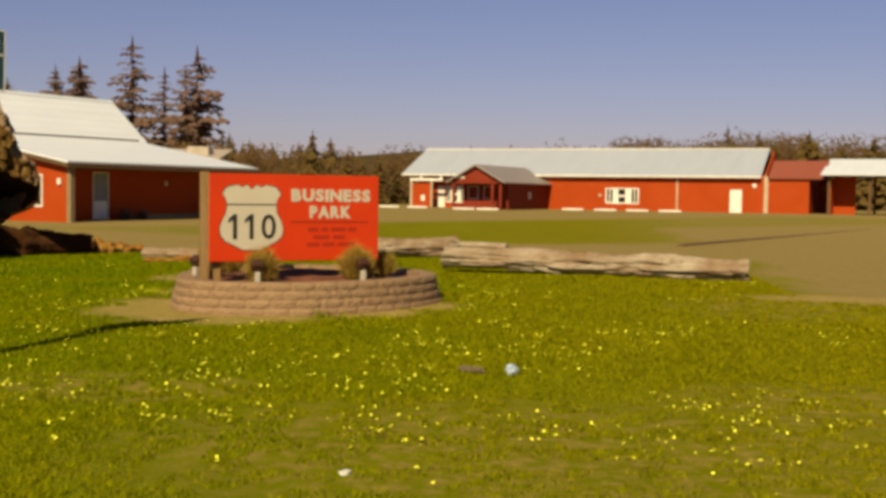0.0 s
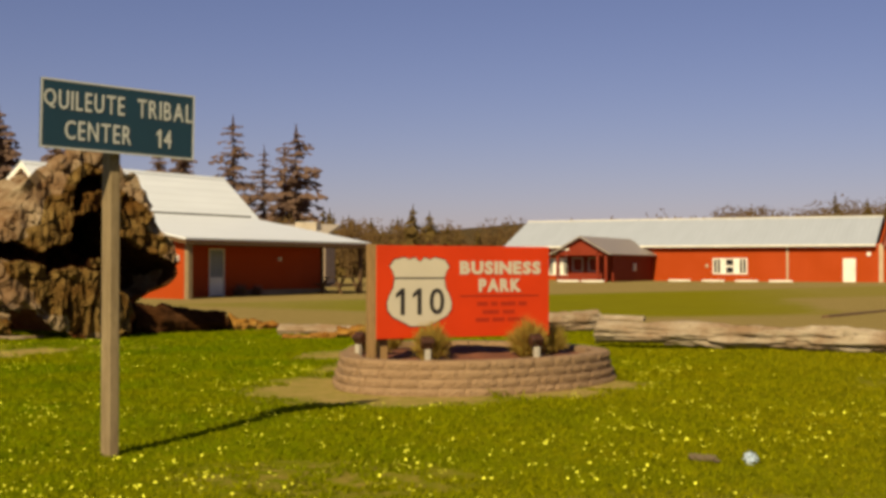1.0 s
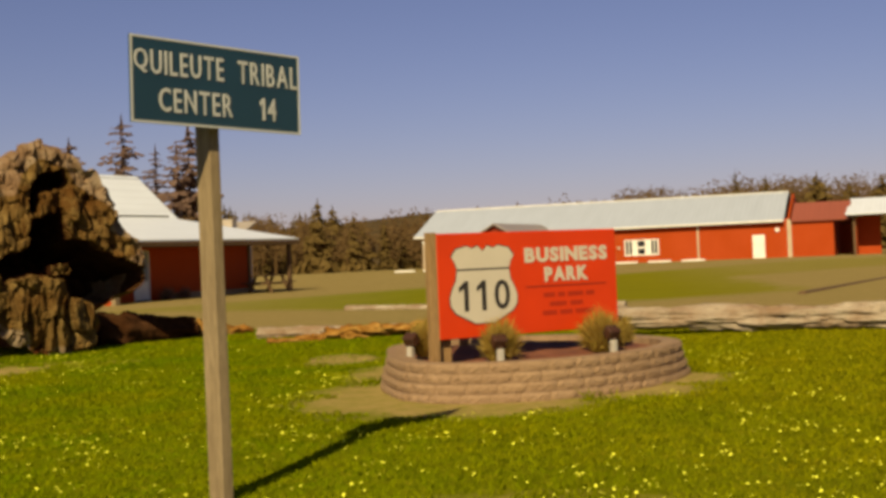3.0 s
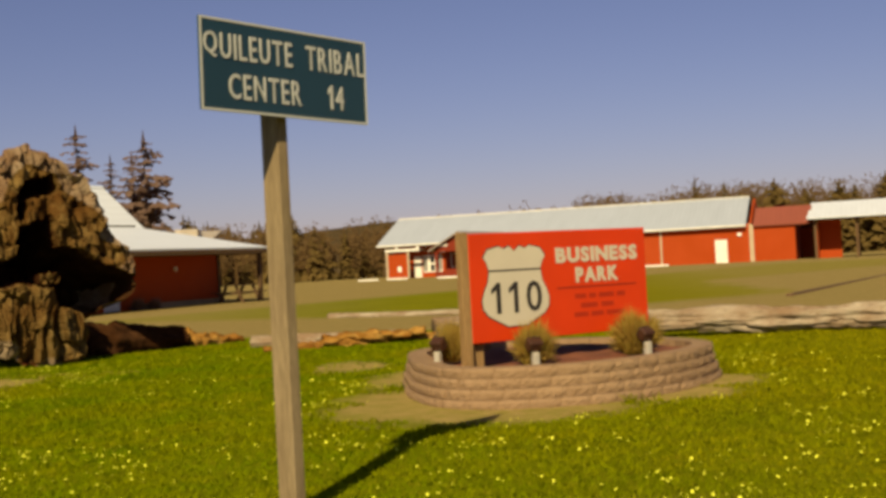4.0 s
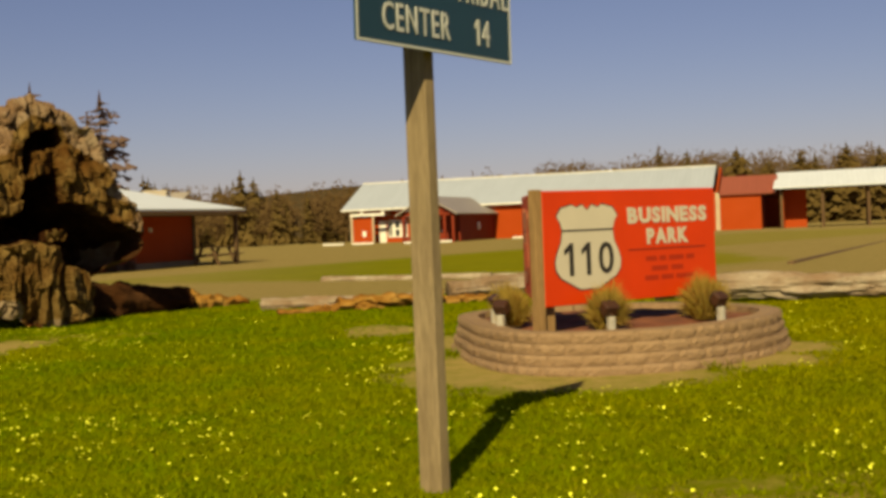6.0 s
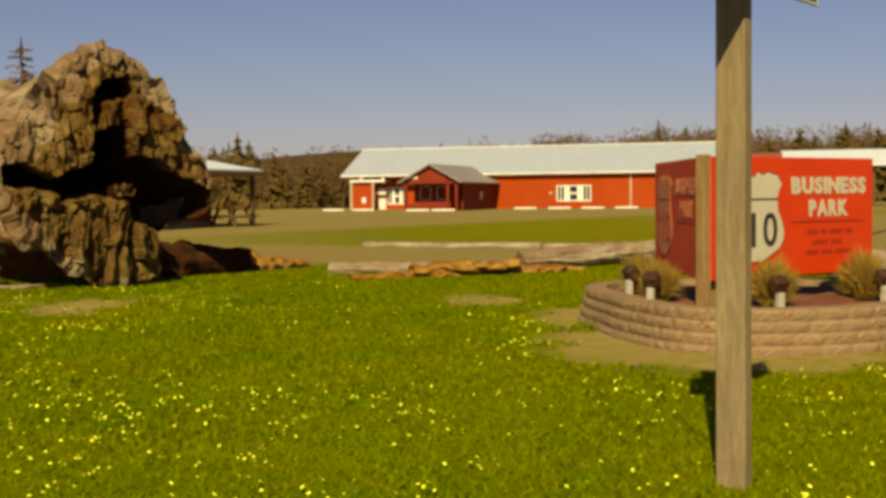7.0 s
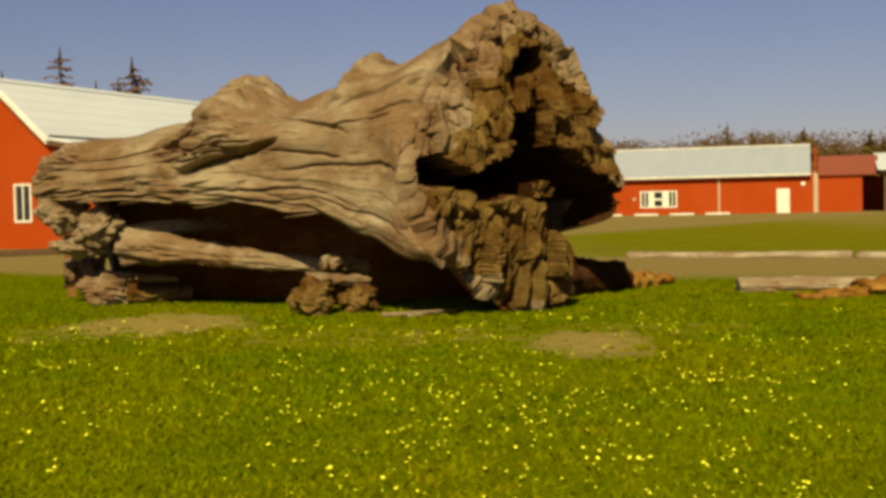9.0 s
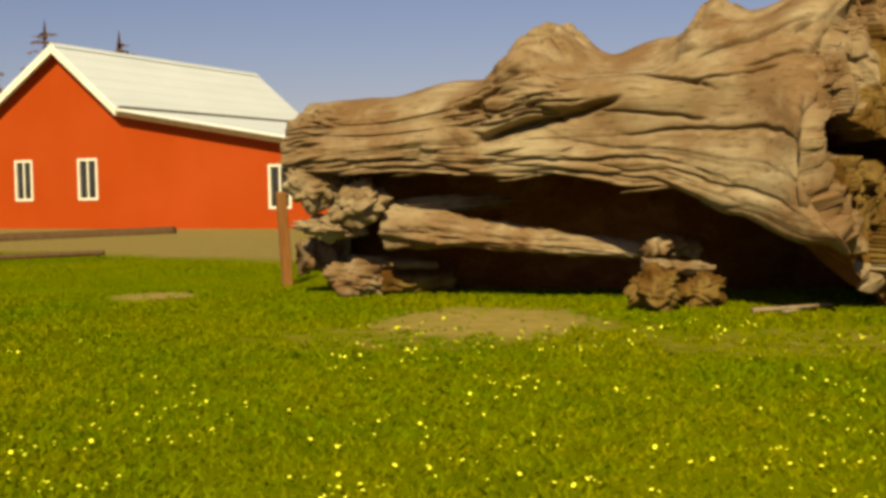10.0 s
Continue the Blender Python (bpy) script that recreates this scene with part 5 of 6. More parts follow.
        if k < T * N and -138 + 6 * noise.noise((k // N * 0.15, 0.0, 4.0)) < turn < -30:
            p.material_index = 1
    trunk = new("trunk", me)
    trunk.parent = root
    trunk["label"] = "long silver-brown weathered trunk"
    # the face of the root plate
    rim = verts[T * N:(T + 1) * N]
    R = 96
    inward = (-P_N * 0.7 + Vector((-0.12, 0.12, -0.16))).normalized()
    verts, faces, deep = [], [], []
    for j in range(R):
        f = 1 - j / R
        for i, ang in enumerate(turns):
            c, s = math.cos(ang), math.sin(ang)
            r = plate_radius(ang) * f
            a, z = c * r, HUB + s * r
            hollow = cavity(a, z)
            deep.append(hollow)
            if j == 0:
                verts.append(rim[i])
                continue
            low = max(0.0, min(1.0, (1.35 - z) / 0.4))
            # hanging splinters below, broken blocks above
            b1, g1 = chunks(a + 0.10 * noise.noise((a * 2, z * 2, 1.0)), z, 3.4, 2.0, 3.0)
            b2, g2 = chunks(a, z, 9.0, 4.5, 7.0)
            s1, k1 = chunks(a + 0.08 * noise.noise((a * 2, z * 1.2, 0.0)), z, 4.4, 1.5, 11.0)
            s2, k2 = chunks(a, z, 11.0, 3.0, 15.0)
            rough = (1 - low) * (0.20 * b1 + 0.03 * g1 + 0.09 * b2 + 0.02 * g2) + low * (0.30 * s1 + 0.04 * k1 + 0.09 * s2 + 0.02 * k2)
            d = hollow + rough - 0.26 + rim_back(ang) * f ** 4
            dome = 0.30 * (1 - f) * (1 if d < 0.5 else 0)
            verts.append(PLATE + P_A * a + Vector((0, 0, z)) + P_N * (dome - min(d, 0.5)) + inward * max(0.0, d - 0.5) - org)
    kinds = []
    for j in range(R - 1):
        f = 1 - j / R
        for i in range(N):
            k = (i + 1) % N
            faces.append((j * N + i, j * N + k, (j + 1) * N + k, (j + 1) * N + i))
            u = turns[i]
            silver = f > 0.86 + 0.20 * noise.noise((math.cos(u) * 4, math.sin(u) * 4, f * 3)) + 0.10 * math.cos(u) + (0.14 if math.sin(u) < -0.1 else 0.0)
            # deep faces turn near black: the hollow's shade is painted on by depth
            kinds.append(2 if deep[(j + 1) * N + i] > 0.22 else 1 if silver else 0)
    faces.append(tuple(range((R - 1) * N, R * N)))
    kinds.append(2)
    me = bpy.data.meshes.new("root_plate")
    me.from_pydata(verts, [], faces)
    for m in (ROOT_WOOD, LOG_WOOD, SHADE_WOOD):
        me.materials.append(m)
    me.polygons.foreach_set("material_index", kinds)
    plate = new("root_plate", me)
    plate.parent = root
    plate["label"] = "jagged brown root plate with a rotten hollow, shade painted inside"
    for (x, y, z), size, tip, seed in KNOTS:
        part("knot", moved(knot(size, seed), Matrix.Translation(Vector((x, y, z)) - org) @ pose(0, 0, 0, *tip)), LOG_WOOD, root, smooth=True)
    # long slivers that hang off the torn edge
    rng = random.Random(77)
    for k in range(7):
        t = 0.34 + 0.075 * k + rng.uniform(-0.02, 0.02)
        _, top, bot, half = section(t)
        p = PLATE + axis * t + perp * (half * rng.uniform(0.84, 0.94))
        part("sliver", sliver(p + Vector((0, 0, bot + rng.uniform(-0.05, 0.12))) - org, axis.normalized(), rng.uniform(0.4, 0.8), rng.uniform(0.014, 0.028), rng), LOG_WOOD, root)
    return root


def knot(size, seed):
    """A gnarled knot of root wood, folded in layers."""
    b = bmesh.new()
    bmesh.ops.create_icosphere(b, subdivisions=5, radius=1)
    for v in b.verts:
        n = v.co.normalized()
        warp = noise.noise(n * 1.6 + Vector((seed, 0, 0)))
        fold = abs(noise.noise((n.x * 1.3 + seed, n.y * 1.3, n.z * 4.6 + 1.6 * warp)))
        small = noise.voronoi(n * 3.2 + Vector((seed, 3, 0)))[0][0]
        k = 0.80 + 0.34 * warp + 0.42 * fold - 0.16 * small
        v.co = Vector((n.x * size[0] * k, n.y * size[1] * k, n.z * size[2] * k))
    return b


def sliver(at, along, length, r, rng):
    """A thin torn strip of wood, pointed at both ends."""
    bm = bmesh.new()
    side = Vector((-along.y, along.x, 0))
    rows = []
    for j in range(7):
        f = j / 6
        w = r * (0.15 + math.sin(math.pi * f) ** 0.6)
        c = at + along * (length * (f - 0.5)) + side * rng.uniform(-0.02, 0.02) + Vector((0, 0, -0.10 * length * (f - 0.5) + rng.uniform(-0.008, 0.008)))
        rows.append([bm.verts.new(c + side * (x * w * 1.6) + Vector((0, 0, y * w))) for x, y in ((-1, 0), (0, 0.8), (1, 0), (0, -0.8))])
    for a, b in zip(rows, rows[1:]):
        for i in range(4):
            bm.faces.new((a[i], a[(i + 1) % 4], b[(i + 1) % 4], b[i]))
    for row in (rows[0], rows[-1]):
        bm.faces.new(row)
    bmesh.ops.recalc_face_normals(bm, faces=bm.faces)
    return bm


# gnarled knots at the thin end: place, half sizes, tilt, seed
KNOTS = (((-16.30, 25.35, 1.50), (0.37, 0.30, 0.37), (0, 15, 20), 4.0), ((-15.78, 25.2, 1.27), (0.36, 0.28, 0.29), (0, -18, -28), 5.0), ((-16.12, 25.5, 1.00), (0.42, 0.32, 0.16), (0, 8, 0), 8.0),
         ((-14.8, 25.3, 1.24), (0.98, 0.18, 0.13), (0, -4, 0), 9.0))
make_giant_log()


def rough_log(name, p0, p1, r0, r1, material, label, category="log", seed=0, flat=1.0, bend=0.0, rough=0.18, N=40, T=50, group="", sag=0.0, bark=0.0):
    """A fallen log with broken ends, lying between two places on the ground."""
    a, b = Vector(p0), Vector(p1)
    mid = (a + b) / 2
    d = b - a
    side = Vector((-d.y, d.x, 0)).normalized()
    up = d.cross(side).normalized()
    if up.z < 0:
        up = -up
    bm = bmesh.new()
    rows = []
    for j in range(T + 1):
        t = j / T
        r = r0 + (r1 - r0) * t
        c = a + d * t + side * (bend * math.sin(math.pi * t) + 0.15 * r * noise.noise((t * 4, seed, 0))) - up * sag * math.sin(math.pi * t)
        row = []
        for i in range(N):
            ang = 2 * math.pi * i / N
            u = Vector((math.cos(ang), math.sin(ang), seed))
            k = 1 + rough * (noise.noise((t * 6, u.x * 1.5, u.y * 1.5 + seed)) * 1.3 - abs(noise.noise((t * 4, u.x * 5, u.y * 5 + seed))) * 0.9 + 0.4 * noise.noise((t * 22, u.x * 4, u.y * 4)))
            if bark:
                step, gap = chunks(t * d.length, ang, 1.1, 2.6, seed)
                k += bark * (step - 0.5) - 0.6 * bark * gap + 0.25 * bark * noise.noise((t * d.length * 9, ang * 5, seed))
            e = (0.22 * r * noise.noise((u.x * 3, u.y * 3, seed + 5))) if j in (0, T) else 0
            row.append(bm.verts.new(c - mid + side * (u.x * r * k) + up * (u.y * r * k * flat) + d.normalized() * e))
        rows.append(row)
    for q0, q1 in zip(rows, rows[1:]):
        for i in range(N):
            bm.faces.new((q0[i], q0[(i + 1) % N], q1[(i + 1) % N], q1[i]))
    for row, flip in ((rows[0], 1), (rows[-1], 0)):
        cen = bm.verts.new(sum((v.co for v in row), Vector()) / N + d.normalized() * (0.25 * r0 if flip else -0.25 * r1))
        for i in range(N):
            f = (row[(i + 1) % N], row[i], cen)
            bm.faces.new(f if flip else tuple(reversed(f)))
    bmesh.ops.recalc_face_normals(bm, faces=bm.faces)
    ob = link_bm(name, bm, material, smooth=True)
    ob.matrix_basis = Matrix.Translation(mid)
    return tagged(ob, label, category, group)


def chock_block(at, size, turn, seed, material, label):
    """A short gnarled block wedged under the log."""
    ob = link_bm("chock_log", knot(size, seed), material, smooth=True)
    ob.matrix_basis = pose(*at, 0, turn, turn * 2)
    return tagged(ob, label, "log")


# supports and pieces under and beside the giant log
rough_log("fallen_limb", (-12.55, 24.3, 0.68), (-15.45, 25.4, 1.02), 0.09, 0.31, LOG_WOOD, "grey-brown split limb lying under the giant log", "limb", 11, 0.85, rough=0.24, bend=0.10, N=72, T=150, bark=0.12)
chock_block((-12.82, 23.38, 0.36), (0.33, 0.28, 0.27), 10, 12.0, ROOT_WOOD, 'short rotten chock log wedged under the giant log')
chock_block((-12.28, 23.6, 0.3), (0.3, 0.24, 0.2), -12, 22.0, ROOT_WOOD, 'short rotten chock log wedged under the giant log')
rough_log("chock_log", (-12.9, 23.5, 0.60), (-12.15, 23.75, 0.53), 0.13, 0.10, LOG_WOOD, "small grey chock slab on top of a rotten block", "log", 17, 0.6, rough=0.35, bark=0.06)
rough_log("chock_log", (-12.75, 24.0, 0.74), (-12.15, 24.2, 0.70), 0.15, 0.12, LOG_WOOD, "grey curved chock behind the rotten blocks", "log", 23, 0.8, rough=0.35, sag=-0.06, bark=0.06)
chock_block((-15.8, 25.82, 0.36), (0.42, 0.28, 0.26), 8, 13.0, LOG_WOOD, "grey split chock log under the log's thin end")
rough_log("chock_log", (-15.55, 25.85, 0.31), (-14.65, 26.0, 0.28), 0.19, 0.14, ROOT_WOOD, "brown split chock log under the log's thin end", "log", 24, 0.75, rough=0.2, N=56, bark=0.08)
rough_log("chock_log", (-15.95, 25.85, 0.58), (-14.85, 26.0, 0.49), 0.17, 0.12, LOG_WOOD, "grey split slab lying on the chock logs", "log", 25, 0.5, rough=0.2, N=56, bark=0.08)
rough_log("chock_log", (-16.5, 26.2, 0.62), (-15.95, 26.35, 0.60), 0.22, 0.20, LOG_WOOD, "upper grey chock under the log's thin end", "log", 14, rough=0.3, bark=0.08)
rough_log("splinter", (-12.0, 22.85, 0.17), (-11.1, 23.05, 0.19), 0.03, 0.012, PALE_LOG, "thin pale splinter of wood on the grass", "splinter", 15, N=10, T=12)
rough_log("splinter", (-11.7, 22.8, 0.15), (-11.2, 23.2, 0.16), 0.02, 0.01, PALE_LOG, "thin pale splinter of wood on the grass", "splinter", 16, N=10, T=12)
# the root plate's cast shade is put into this log's colour
rough_log("dark_log", (-10.0, 24.7, 0.42), (-8.45, 26.2, 0.36), 0.36, 0.24, SHADE_WOOD, "rotten log behind the root plate, with shade painted into its colour", "log", 18, rough=0.3)
rough_log("rotten_chunk", (-8.35, 26.35, 0.26), (-7.4, 27.1, 0.2), 0.22, 0.08, RUST_WOOD, "orange rotten chunk of wood beside the root plate", "wood chunk", 19, rough=0.5)
ob = link_bm("support_post", box(-0.06, -0.06, -0.3, 0.06, 0.06, 1.25, 0.01), timber("orange_post", (0.26, 0.10, 0.025), (0.45, 0.20, 0.06)))
ob.matrix_basis = pose(-16.70, 27.5, 0.16, 3, -4, 20)
tagged(ob, "orange-brown wooden post propping the log's thin end", "post")

# the broken slab of bark and the pale logs along the drive
rough_log("pale_log", (-6.95, 25.2, 0.23), (-4.2, 25.0, 0.22), 0.16, 0.17, PALE_LOG, "pale bleached log lying along the drive", "log", 21, 0.8, N=60, T=120, bark=0.22)
rng = random.Random(31)
for i in range(17):
    f = i / 16
    x, y = -5.9 + 2.9 * f + rng.uniform(-0.15, 0.15), 24.15 + 0.95 * f + rng.uniform(-0.25, 0.3)
    turn, half, r = radians(18 + rng.uniform(-28, 24)), rng.uniform(0.25, 0.65), rng.uniform(0.13, 0.26)
    dx, dy, z = math.cos(turn) * half, math.sin(turn) * half, 0.17 + rng.uniform(0, 0.14) * (1 - abs(2 * f - 1))
    rough_log("rotten_slab", (x - dx, y - dy, z), (x + dx, y + dy, z + rng.uniform(-0.03, 0.07)), r * rng.uniform(0.5, 1.0), r * rng.uniform(0.25, 1.0), RUST_WOOD,
              "orange-brown broken slab of rotten wood", "wood slab", 30 + i, 0.42, rough=0.6, N=20, T=20, group="broken slabs by the drive")
rough_log("bleached_log", (-3.5, 25.8, 0.32), (-0.3, 27.2, 0.40), 0.20, 0.27, PALE_LOG, "big bleached driftwood log behind the planter", "log", 41, 0.85, N=72, T=150, bark=0.22)
rough_log("bleached_log", (-0.42, 22.3, 0.41), (5.08, 21.3, 0.31), 0.21, 0.25, PALE_LOG, "long bleached driftwood log with a cracked side", "log", 42, 0.9, rough=0.26, bend=0.15, N=72, T=220, bark=0.20)
rough_log("kerb_log", (-6.3, 35.5, 0.24), (-2.0, 33.3, 0.24), 0.09, 0.09, PALE_LOG, "thin bleached log edging the far lawn", "log", 43)
rough_log("kerb_log", (-2.0, 33.1, 0.24), (0.9, 31.5, 0.24), 0.09, 0.08, PALE_LOG, "thin bleached log edging the far lawn", "log", 44)
rough_log("timber_kerb", (5.8, 34.0, 0.2), (17.0, 53.2, 0.24), 0.08, 0.08, BROWN_WOOD, "dark timber edging beside the gravel drive", "timber", 45, rough=0.05)
rough_log("timber_kerb", (-27.0, 41.0, 0.27), (-20.4, 45.6, 0.30), 0.16, 0.16, BROWN_WOOD, "dark timber lying before the red house", "timber", 46, rough=0.05)
rough_log("timber_rail", (-23.5, 33.2, 0.30), (-20.3, 34.4, 0.32), 0.05, 0.05, BROWN_WOOD, "thin dark rail lying on the grass edge", "rail", 47, rough=0.05)


# ---------- trees ----------
# both needle colours are paler than real foliage: distance haze put into the colour
NEEDLES = leaf_material("needles", (0.19, 0.122, 0.088), (0.29, 0.195, 0.14), (0.30, 0.185, 0.135))
FAR_NEEDLES = leaf_material("far_needles", (0.15, 0.105, 0.030), (0.25, 0.175, 0.055), (0.27, 0.160, 0.070))
TRUNK = timber("conifer_bark", (0.06, 0.035, 0.02), (0.14, 0.085, 0.05))


def conifer_crown(bm, at, h, r, seed, tiers, per, droop=0.35, thin=1.0, jitter=0.5):
    """Whorls of drooping boughs, each a spray of small flat twigs, with gaps between."""
    rng = random.Random(seed)
    for k in range(tiers):
        f = k / tiers
        z = h * (0.10 + 0.90 * f)
        reach = r * (1 - f) ** 0.62 * rng.uniform(0.6, 1.15) + 0.06 * r
        for b in range(per):
            if rng.random() < 0.14:
                continue
            a = rng.uniform(0, 2 * math.pi)
            L = reach * rng.uniform(0.6, 1.15)
            d = Vector((math.cos(a), math.sin(a), 0))
            s = Vector((-d.y, d.x, 0))
            z0 = z + rng.uniform(-jitter, jitter) * h / tiers
            steps = 3
            for q in range(steps):
                u0, u1 = q / steps, (q + 1.25) / steps
                p0 = at + d * (L * u0) + Vector((0, 0, z0 - droop * L * u0 ** 1.3))
                p1 = at + d * (L * min(1.1, u1)) + Vector((0, 0, z0 - droop * L * u1 ** 1.3))
                w = L * (0.20 - 0.10 * u0) * thin
                e = Vector((0, 0, -w * rng.uniform(0.7, 1.7)))
                for side in (-1, 1):
                    v = [bm.verts.new(p0), bm.verts.new(p0.lerp(p1, 0.5) + s * side * w + e), bm.verts.new(p1 + e * 0.5)]
                    bm.faces.new(v)
    for a in range(5):
        t = a * 1.257
        d = Vector((math.cos(t), math.sin(t), 0)) * 0.05 * r
        bm.faces.new([bm.verts.new(at + Vector((0, 0, h * 1.04))), bm.verts.new(at + Vector((0, 0, h * 0.93)) + d), bm.verts.new(at + Vector((0, 0, h * 0.92)) - d)])


def make_conifer(x, y, h, r, seed, tiers=34, per=10, material=None, droop=0.35, label="tall dark spruce behind the red house", thin=1.0, jitter=0.5):
    z = ground_z(x, y)
    root = empty("spruce_tree", Matrix.Translation((x, y, z)), label, "tree", "tall spruces")
    bm = bmesh.new()
    bmesh.ops.create_cone(bm, segments=9, radius1=h * 0.018 + 0.06, radius2=0.03, depth=h * 0.98 + 0.4, cap_ends=True, matrix=Matrix.Translation((0, 0, h * 0.49 - 0.2)))
    part("trunk", bm, TRUNK, root)
    bm = bmesh.new()
    conifer_crown(bm, Vector((0, 0, 0)), h, r, seed, tiers, per, droop, thin, jitter)
    part("crown", bm, material or NEEDLES, root)
    return root


# x, y, height, half width: the tall spruces far behind the house, then those beyond the long building
for i, (x, y, h, r) in enumerate(((-54.9, 188, 24.6, 5.6), (-50.4, 190, 20.2, 3.8), (-44.8, 188, 23.2, 5.8), (-47.6, 192, 20.6, 4.4), (-63.1, 188, 21.4, 5.6), (-67.6, 190, 20.4, 4.0), (-92.5, 186, 26.6, 6.5), (-99, 188, 25.0, 6.5), (-84.5, 190, 23.5, 5.5), (-76, 192, 18.5, 4.5))):
    make_conifer(x, y, h - ground_z(x, y), r * 1.25, 100 + i, 21 if i in (0, 1, 2, 3) else 26, 8 if i in (0, 1, 2, 3) else 14, droop=0.10, thin=1.15 if i in (0, 1, 2, 3) else 1.6, jitter=0.25)
for i, (x, y, h, r) in enumerate(((26.9, 138, 10.0, 1.3), (31.9, 145, 9.6, 1.9), (37.5, 144, 9.7, 2.6), (34.0, 146, 8.4, 2.2), (41.5, 145, 8.1, 2.3), (44.7, 143, 9.1, 2.4), (47.5, 146, 8.6, 2.4), (50.5, 144, 9.8, 2.8), (54, 143, 9.2, 2.6), (58, 146, 10.2, 3.0), (63, 145, 10, 3.0), (68, 146, 11, 3.2), (24.0, 147, 7.2, 2.0), (20.0, 148, 6.8, 2.2))):
    make_conifer(x, y, h * 0.93, r * 1.3, 200 + i, 20, 13, FAR_NEEDLES, droop=0.18, label="spruce beyond the long red building", thin=1.7)


def make_woods(name, spots, label, seed, material):
    bm = bmesh.new()
    rng = random.Random(seed)
    for x, y, h in spots:
        conifer_crown(bm, Vector((x, y, ground_z(x, y) - 0.2)), h, h * rng.uniform(0.22, 0.34), rng.random(), 12, 9, 0.3, 2.6)
    return tagged(link_bm(name, bm, material), label, "woods", kind="stuff")


rng = random.Random(9)
spots = []
for i in range(330):
    x = rng.uniform(-120, 10)
    y = 128 + rng.uniform(0, 40) + max(0, -x - 20) * 0.15
    if x > -12 and y < 133:
        y = 133 + rng.random() * 10
    spots.append((x, y, rng.uniform(4.5, 8.0) * (1.0 if x < -14 else 0.85)))
make_woods("far_woods", spots, "dense young conifers along the far edge of the yard", 5, FAR_NEEDLES)


def make_bare_woods(name, spots, label, seed, material):
    """Broad budding crowns: clouds of small twig sprays on thin stems."""
    rng = random.Random(seed)
    verts, faces = [], []
    def tri(a, b, c):
        faces.append((len(verts), len(verts) + 1, len(verts) + 2))
        verts.extend((a, b, c))
    for x, y, h in spots:
        foot = Vector((x, y, ground_z(x, y)))
        w = h * rng.uniform(0.20, 0.34)
        tri(foot + Vector((-0.12, 0, 0)), foot + Vector((0.12, 0, 0)), foot + Vector((0, 0, h * 0.8)))
        for i in range(250):
            d = Vector((rng.gauss(0, 1), rng.gauss(0, 1), rng.gauss(0, 1))).normalized() * rng.random() ** 0.4
            p = foot + Vector((d.x * w, d.y * w, h * 0.56 + d.z * h * 0.44))
            q = Vector((rng.gauss(0, 1), rng.gauss(0, 0.5), rng.gauss(0.5, 1))).normalized() * rng.uniform(0.2, 0.42)
            s = Vector((q.z, 0, -q.x)) * 0.32
            tri(p - s, p + s, p + q)
    me = bpy.data.meshes.new(name)
    me.from_pydata(verts, [], faces)
    me.materials.append(material)
    return tagged(new(name, me), label, "woods", kind="stuff")


BUDDING = leaf_material("budding_twigs", (0.150, 0.092, 0.036), (0.235, 0.155, 0.066), (0.25, 0.140, 0.062))
spots = [(rng.uniform(8, 130), rng.uniform(152, 190), rng.uniform(6.0, 8.6)) for i in range(300)]
spots += [(rng.uniform(17, 42), rng.uniform(156, 172), rng.uniform(7.6, 9.6)) for i in range(90)]
spots += [(rng.uniform(30, 84), rng.uniform(154, 176), rng.uniform(8.0, 10.6)) for i in range(170)]
make_bare_woods("far_woods", spots, "far reddish budding woods beyond the long building", 6, BUDDING)
spots = [(rng.uniform(-120, 6), rng.uniform(126, 150), rng.uniform(4.5, 7.0)) for i in range(330)]
make_bare_woods("far_woods", [p for p in spots if p[0] < -13 or p[1] > 134], "reddish budding thicket along the far edge of the yard", 7, BUDDING)


def make_hill():
    xs, ys = [x for x in range(-400, 701, 20)], [255, 285, 315, 360, 420, 500]
    prof = (-1, 8, 13, 15, 11, -1)
    verts = [(x, y, pz * (0.62 + 0.38 * math.exp(-((x - 40) / 120) ** 2) + 0.25 * noise.noise((x * 0.012, y * 0.006, 1))) if pz > 0 else -1) for y, pz in zip(ys, prof) for x in xs]
    n = len(xs)
    me = bpy.data.meshes.new("hill")
    me.from_pydata(verts, [], [(j * n + i, j * n + i + 1, (j + 1) * n + i + 1, (j + 1) * n + i) for j in range(len(ys) - 1) for i in range(n - 1)])
    k = Mat("wooded_hill", 1.0, 0.0, 0.0).world_co()
    k.color(k.ramp(k.noise(0.12, 6, 0.7), (0.3, (0.085, 0.060, 0.028)), (0.7, (0.15, 0.105, 0.050)))).bump(k.noise(0.2, 5), 1.0, 3.0)
    me.materials.append(k.m)
    return tagged(new("hill", me), "low wooded hill on the skyline", "hill", kind="structure")


make_hill()

# ---------- small things on the lawn ----------
def crumpled(name, x, y, size, material, label, category, seed):
    bm = bmesh.new()
    bmesh.ops.create_icosphere(bm, subdivisions=3, radius=1)
    for v in bm.verts:
        k = 1 + 0.5 * noise.noise(v.co * 1.7 + Vector((seed, 0, 0))) + 0.3 * noise.cell(v.co * 2.5)
        v.co = Vector((v.co.x * size[0] * k, v.co.y * size[1] * k, v.co.z * size[2] * k))
    ob = link_bm(name, bm, material)
    ob.matrix_basis = pose(x, y, ground_z(x, y) + size[2] * 0.9, 0, 0, seed * 40)
    return tagged(ob, label, category)


crumpled("litter", 0.65, 10.08, (0.05, 0.045, 0.045), plain("blue_white_wrapper", (0.55, 0.68, 0.80), 0.4), "crumpled pale blue wrapper lying in the grass", "litter", 1)
